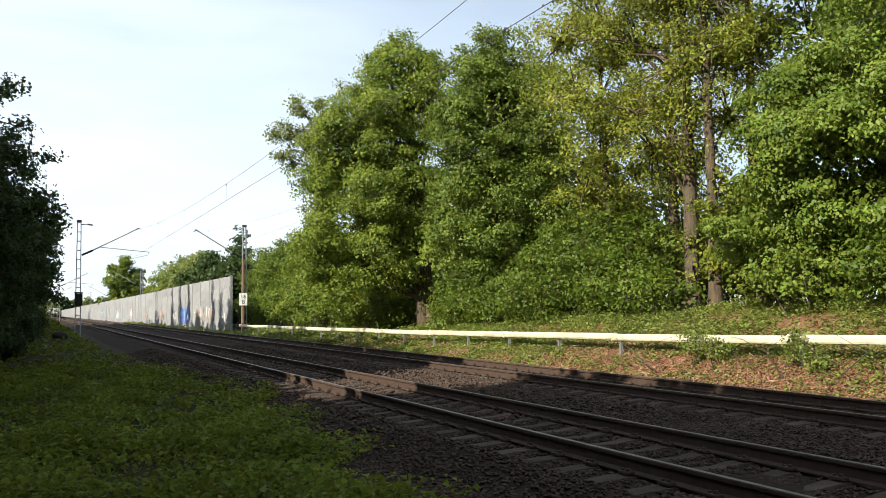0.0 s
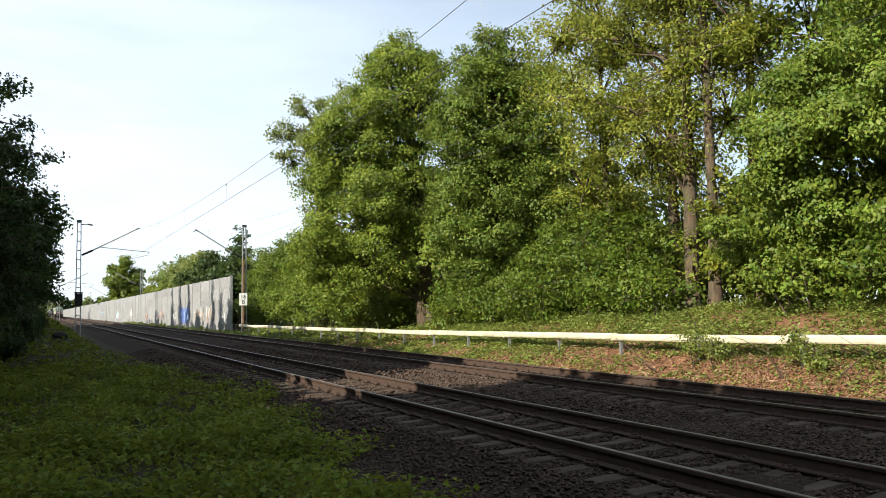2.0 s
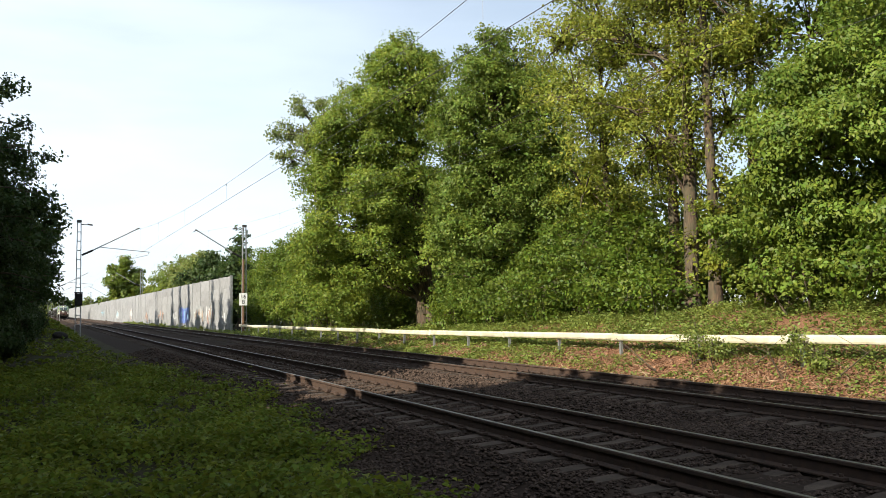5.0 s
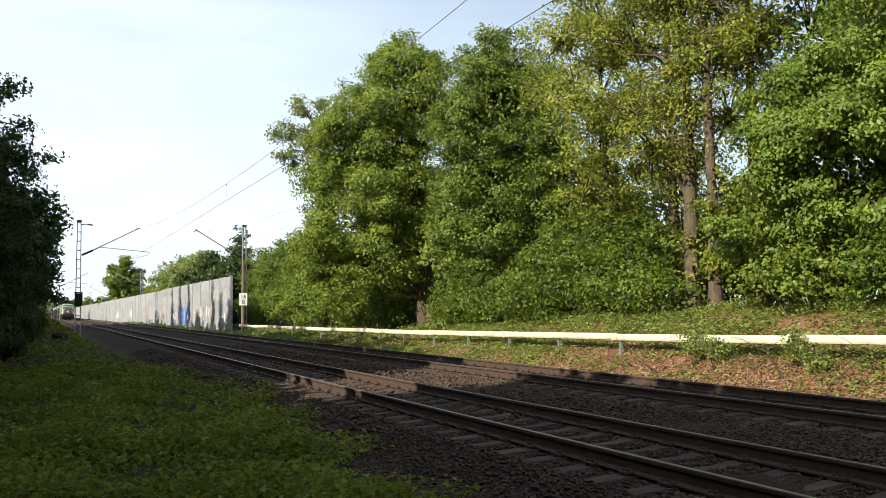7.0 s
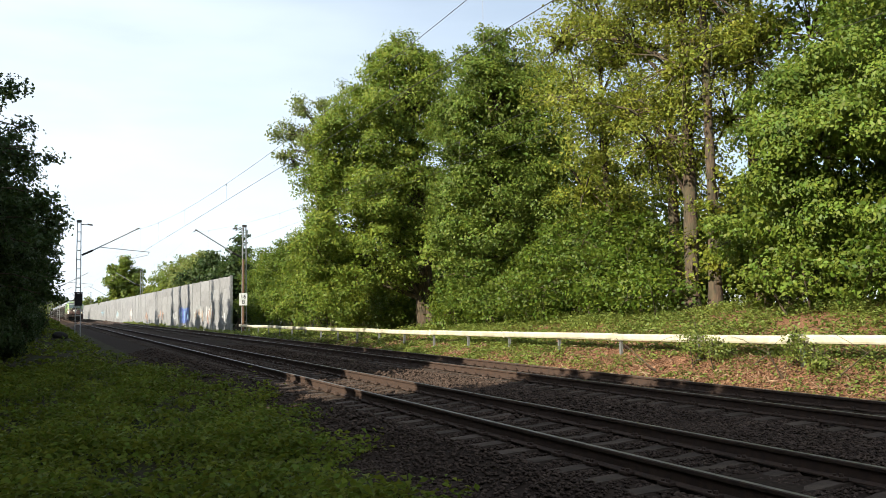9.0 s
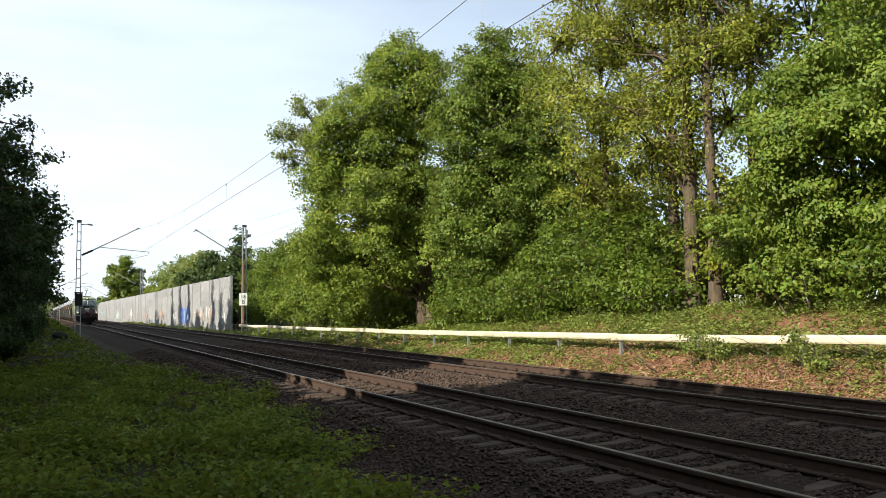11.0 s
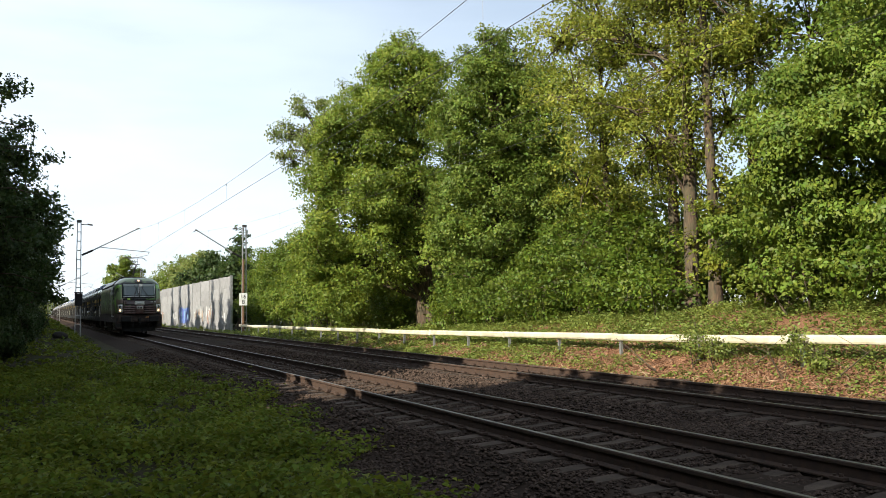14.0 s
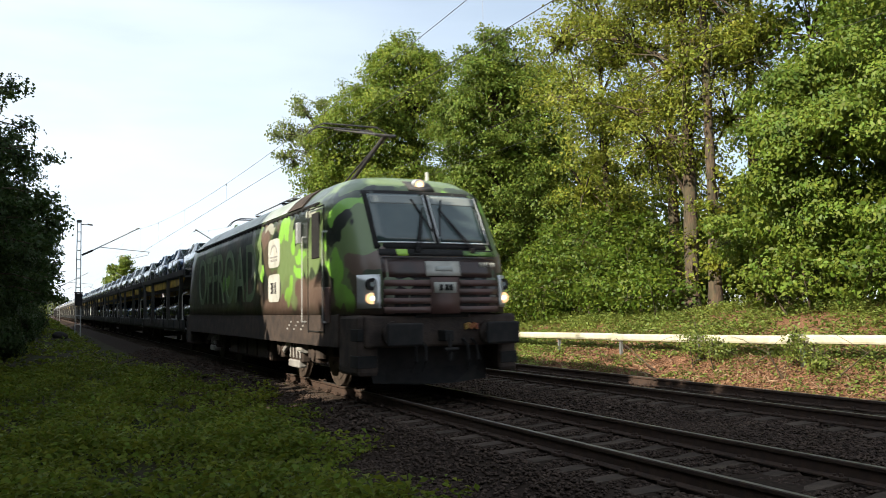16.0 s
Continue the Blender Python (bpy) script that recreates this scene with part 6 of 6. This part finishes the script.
def wagon_mesh():
    """Two-deck car carrier unit, 13.8 m long."""
    e = empty("car_carrier_wagon", pose(0, 0, 0), "two-deck car carrier wagon with dark frame and yellow deck beams", "wagon", "car carrier train")
    W = material("wagon_blue_green", (0.016, 0.021, 0.021), 0.6, 0.1, (0.030, 0.026, 0.021), 2, dirt=(0.07, 0.05, 0.04), dirt_scale=1.5)
    Yl = material("yellow_beam_paint", (0.58, 0.39, 0.045), 0.6, 0, (0.34, 0.22, 0.03), 2, dirt=(0.10, 0.07, 0.04), dirt_scale=1.0, dirt_amount=0.7)
    L = 13.8
    for s in (-1, 1):
        bm = bmesh.new()
        box(bm, s * 1.38, L / 2, 1.02, 0.10, L - 0.4, 0.34, 0.02)
        for k in range(9):
            box(bm, s * 1.44, 0.9 + 1.5 * k, 1.02, 0.03, 0.08, 0.30)
        part("solebar", bm, W, e)
        bm = bmesh.new()
        box(bm, s * 1.40, L / 2, 2.90, 0.07, L - 0.1, 0.22, 0.015)
        for k in range(12):
            box(bm, s * 1.42, 0.5 + 1.15 * k, 3.04, 0.04, 0.05, 0.16)
        part("deck_edge", bm, W, e)
        bm = bmesh.new()
        ys = [0.5, 1.0, 1.8, 3.0, L - 3.0, L - 1.8, L - 1.0, L - 0.5]
        lo = [2.66, 2.56, 2.48, 2.44, 2.44, 2.48, 2.56, 2.66]
        va = [bm.verts.new((s * 1.36, y, 2.80)) for y in ys]
        vb = [bm.verts.new((s * 1.36, y, z)) for y, z in zip(ys, lo)]
        for i in range(len(ys) - 1):
            bm.faces.new((va[i], va[i + 1], vb[i + 1], vb[i]))
        r = bmesh.ops.extrude_face_region(bm, geom=list(bm.faces))
        bmesh.ops.translate(bm, verts=[v for v in r["geom"] if isinstance(v, bmesh.types.BMVert)], vec=(-s * 0.06, 0, 0))
        bmesh.ops.recalc_face_normals(bm, faces=bm.faces)
        part("deck_beam", bm, Yl, e, "faded yellow deck beam")
        for y, dy in ((1.2, 0.45), (4.3, 0.0), (L - 4.3, 0.0), (L - 1.2, -0.45)):
            bm = bmesh.new()
            vs = [[bm.verts.new((s * 1.40 + dx, y + dd + dy2, z)) for dx, dy2 in ((-0.06, -0.13), (0.06, -0.13), (0.06, 0.13), (-0.06, 0.13))] for z, dd in ((1.15, 0.0), (2.80, -dy))]
            for i in range(4):
                bm.faces.new((vs[0][i], vs[0][(i + 1) % 4], vs[1][(i + 1) % 4], vs[1][i]))
            bmesh.ops.recalc_face_normals(bm, faces=bm.faces)
            part("post", bm, W, e)
        bm = bmesh.new()
        cyl(bm, (s * 1.42, 0.35, 1.2), (s * 1.42, 0.35, 2.1), 0.02, 6)
        cyl(bm, (s * 1.42, 0.35, 2.1), (s * 1.25, 0.35, 2.2), 0.02, 6)
        part("handrail", bm, PALE, e, "white grab handle")
        bm = bmesh.new()
        cyl(bm, (s * 1.40, 0.1, 3.45), (s * 1.40, L - 0.1, 3.45), 0.012, 5)
        for k in range(10):
            cyl(bm, (s * 1.40, 0.2 + 1.48 * k, 3.0), (s * 1.40, 0.2 + 1.48 * k, 3.45), 0.014, 5)
        part("guard_cable", bm, STEEL, e)
    bm = bmesh.new()
    box(bm, 0, L / 2, 2.76, 2.76, L - 0.1, 0.06)
    part("upper_deck", bm, W, e)
    bm = bmesh.new()
    box(bm, 0, L / 2, 0.80, 2.7, L - 0.3, 0.08)
    part("lower_deck", bm, W, e)
    for y in (2.2, L - 2.2):
        bm = bmesh.new()
        cyl(bm, (-0.9, y, 0.40), (0.9, y, 0.40), 0.07, 8)
        for s in (-1, 1):
            cyl(bm, (s * 0.69, y, 0.40), (s * 0.72, y, 0.40), 0.43, 24)
            cyl(bm, (s * 0.72, y, 0.40), (s * 0.82, y, 0.40), 0.40, 24)
            box(bm, s * 1.02, y, 0.50, 0.20, 0.5, 0.34, 0.03)
            box(bm, s * 1.0, y, 0.74, 0.1, 1.3, 0.06)
        part("wheelset", bm, UNDER, e)
    for y, sg in ((0.0, 1), (L, -1)):
        for s in (-1, 1):
            bm = bmesh.new()
            cyl(bm, (s * 0.875, y + 0.2 * sg, 1.06), (s * 0.875, y - 0.22 * sg, 1.06), 0.10, 10)
            cyl(bm, (s * 0.875, y - 0.20 * sg, 1.06), (s * 0.875, y - 0.25 * sg, 1.06), 0.2, 12)
            part("buffer", bm, UNDER, e)
    return e, L


def make_train():
    first, L = wagon_mesh()
    paints = []
    for nm, c, label in (("silver", (0.42, 0.44, 0.46), "silver new passenger car lashed on the carrier deck"), ("white", (0.74, 0.75, 0.75), "white new passenger car lashed on the carrier deck"),
                         ("dark", (0.03, 0.035, 0.045), "black new passenger car lashed on the carrier deck"), ("blue", (0.07, 0.12, 0.22), "blue new passenger car lashed on the carrier deck")):
        m = material("car_paint_" + nm, c, 0.18, 0.35, tuple(v * 0.9 for v in c), 2)
        m.node_tree.nodes["Principled BSDF"].inputs["Coat Weight"].default_value = 0.8
        paints.append((car_mesh(nm, m, 1.38 if nm in ("silver", "dark") else 1.44), label))
    rng = random.Random(21)
    used = set()

    def put_car(i, dy, z):
        proto, label = paints[i]
        ob = proto if i not in used else copy_thing(proto, pose(0, 0, 0))
        used.add(i)
        tagged(ob, label, "car", "cars on the carrier train")
        MOVERS.append((ob, dy, NEAR, z))

    for k in range(24):
        ob = first if k == 0 else copy_thing(first, pose(0, 0, 0))
        y0 = 19.3 + k * (L + 0.5)
        MOVERS.append((ob, y0, NEAR, 0.0))
        for j in range(3):
            put_car(rng.choice((0, 0, 1, 2, 0, 3, 1)), y0 + 2.4 + 4.5 * j, 2.79)
            if k < 5:
                put_car(rng.choice((2, 3, 2, 2)), y0 + 2.4 + 4.5 * j, 0.84)


make_train()


def motions():
    """All that moves, from start to end: the train at an even 24.15 m/s, its wheels, the verge trees in the breeze."""
    speed, y_end = 24.15, 12.39
    for ob, dy, x, z in MOVERS:
        walk(ob, [(t, pose(x, y_end + dy + speed * (16 - t), z)) for t in (0, 4, 8, 12, 16)])
    turn = math.degrees(speed / 0.625 / FPS)
    for w, y in loco_wheels:
        walk(w, [(k / FPS, pose(0, y, 0.625, (turn * k) % 360.0)) for k in range(481)])
    for i, t in enumerate(verge_trees):
        x, y, z = t.location
        rows = []
        for k in range(17):
            sway = 0.25 * math.sin(k * 0.9 + i) + 0.45 * min(k, 12) / 12
            rows.append((float(k), pose(x, y, z, 0.15 * math.sin(k * 1.3 + i), sway, 0)))
        walk(t, rows)
    for i, t in enumerate(SWAYING):
        x, y, z = t.location
        walk(t, [(float(k), pose(x, y, z, 0.10 * math.sin(k * 1.1 + i), 0.55 * min(k, 7) / 7 + 0.12 * math.sin(k * 0.8 + 2 * i), 0)) for k in range(17)])


motions()
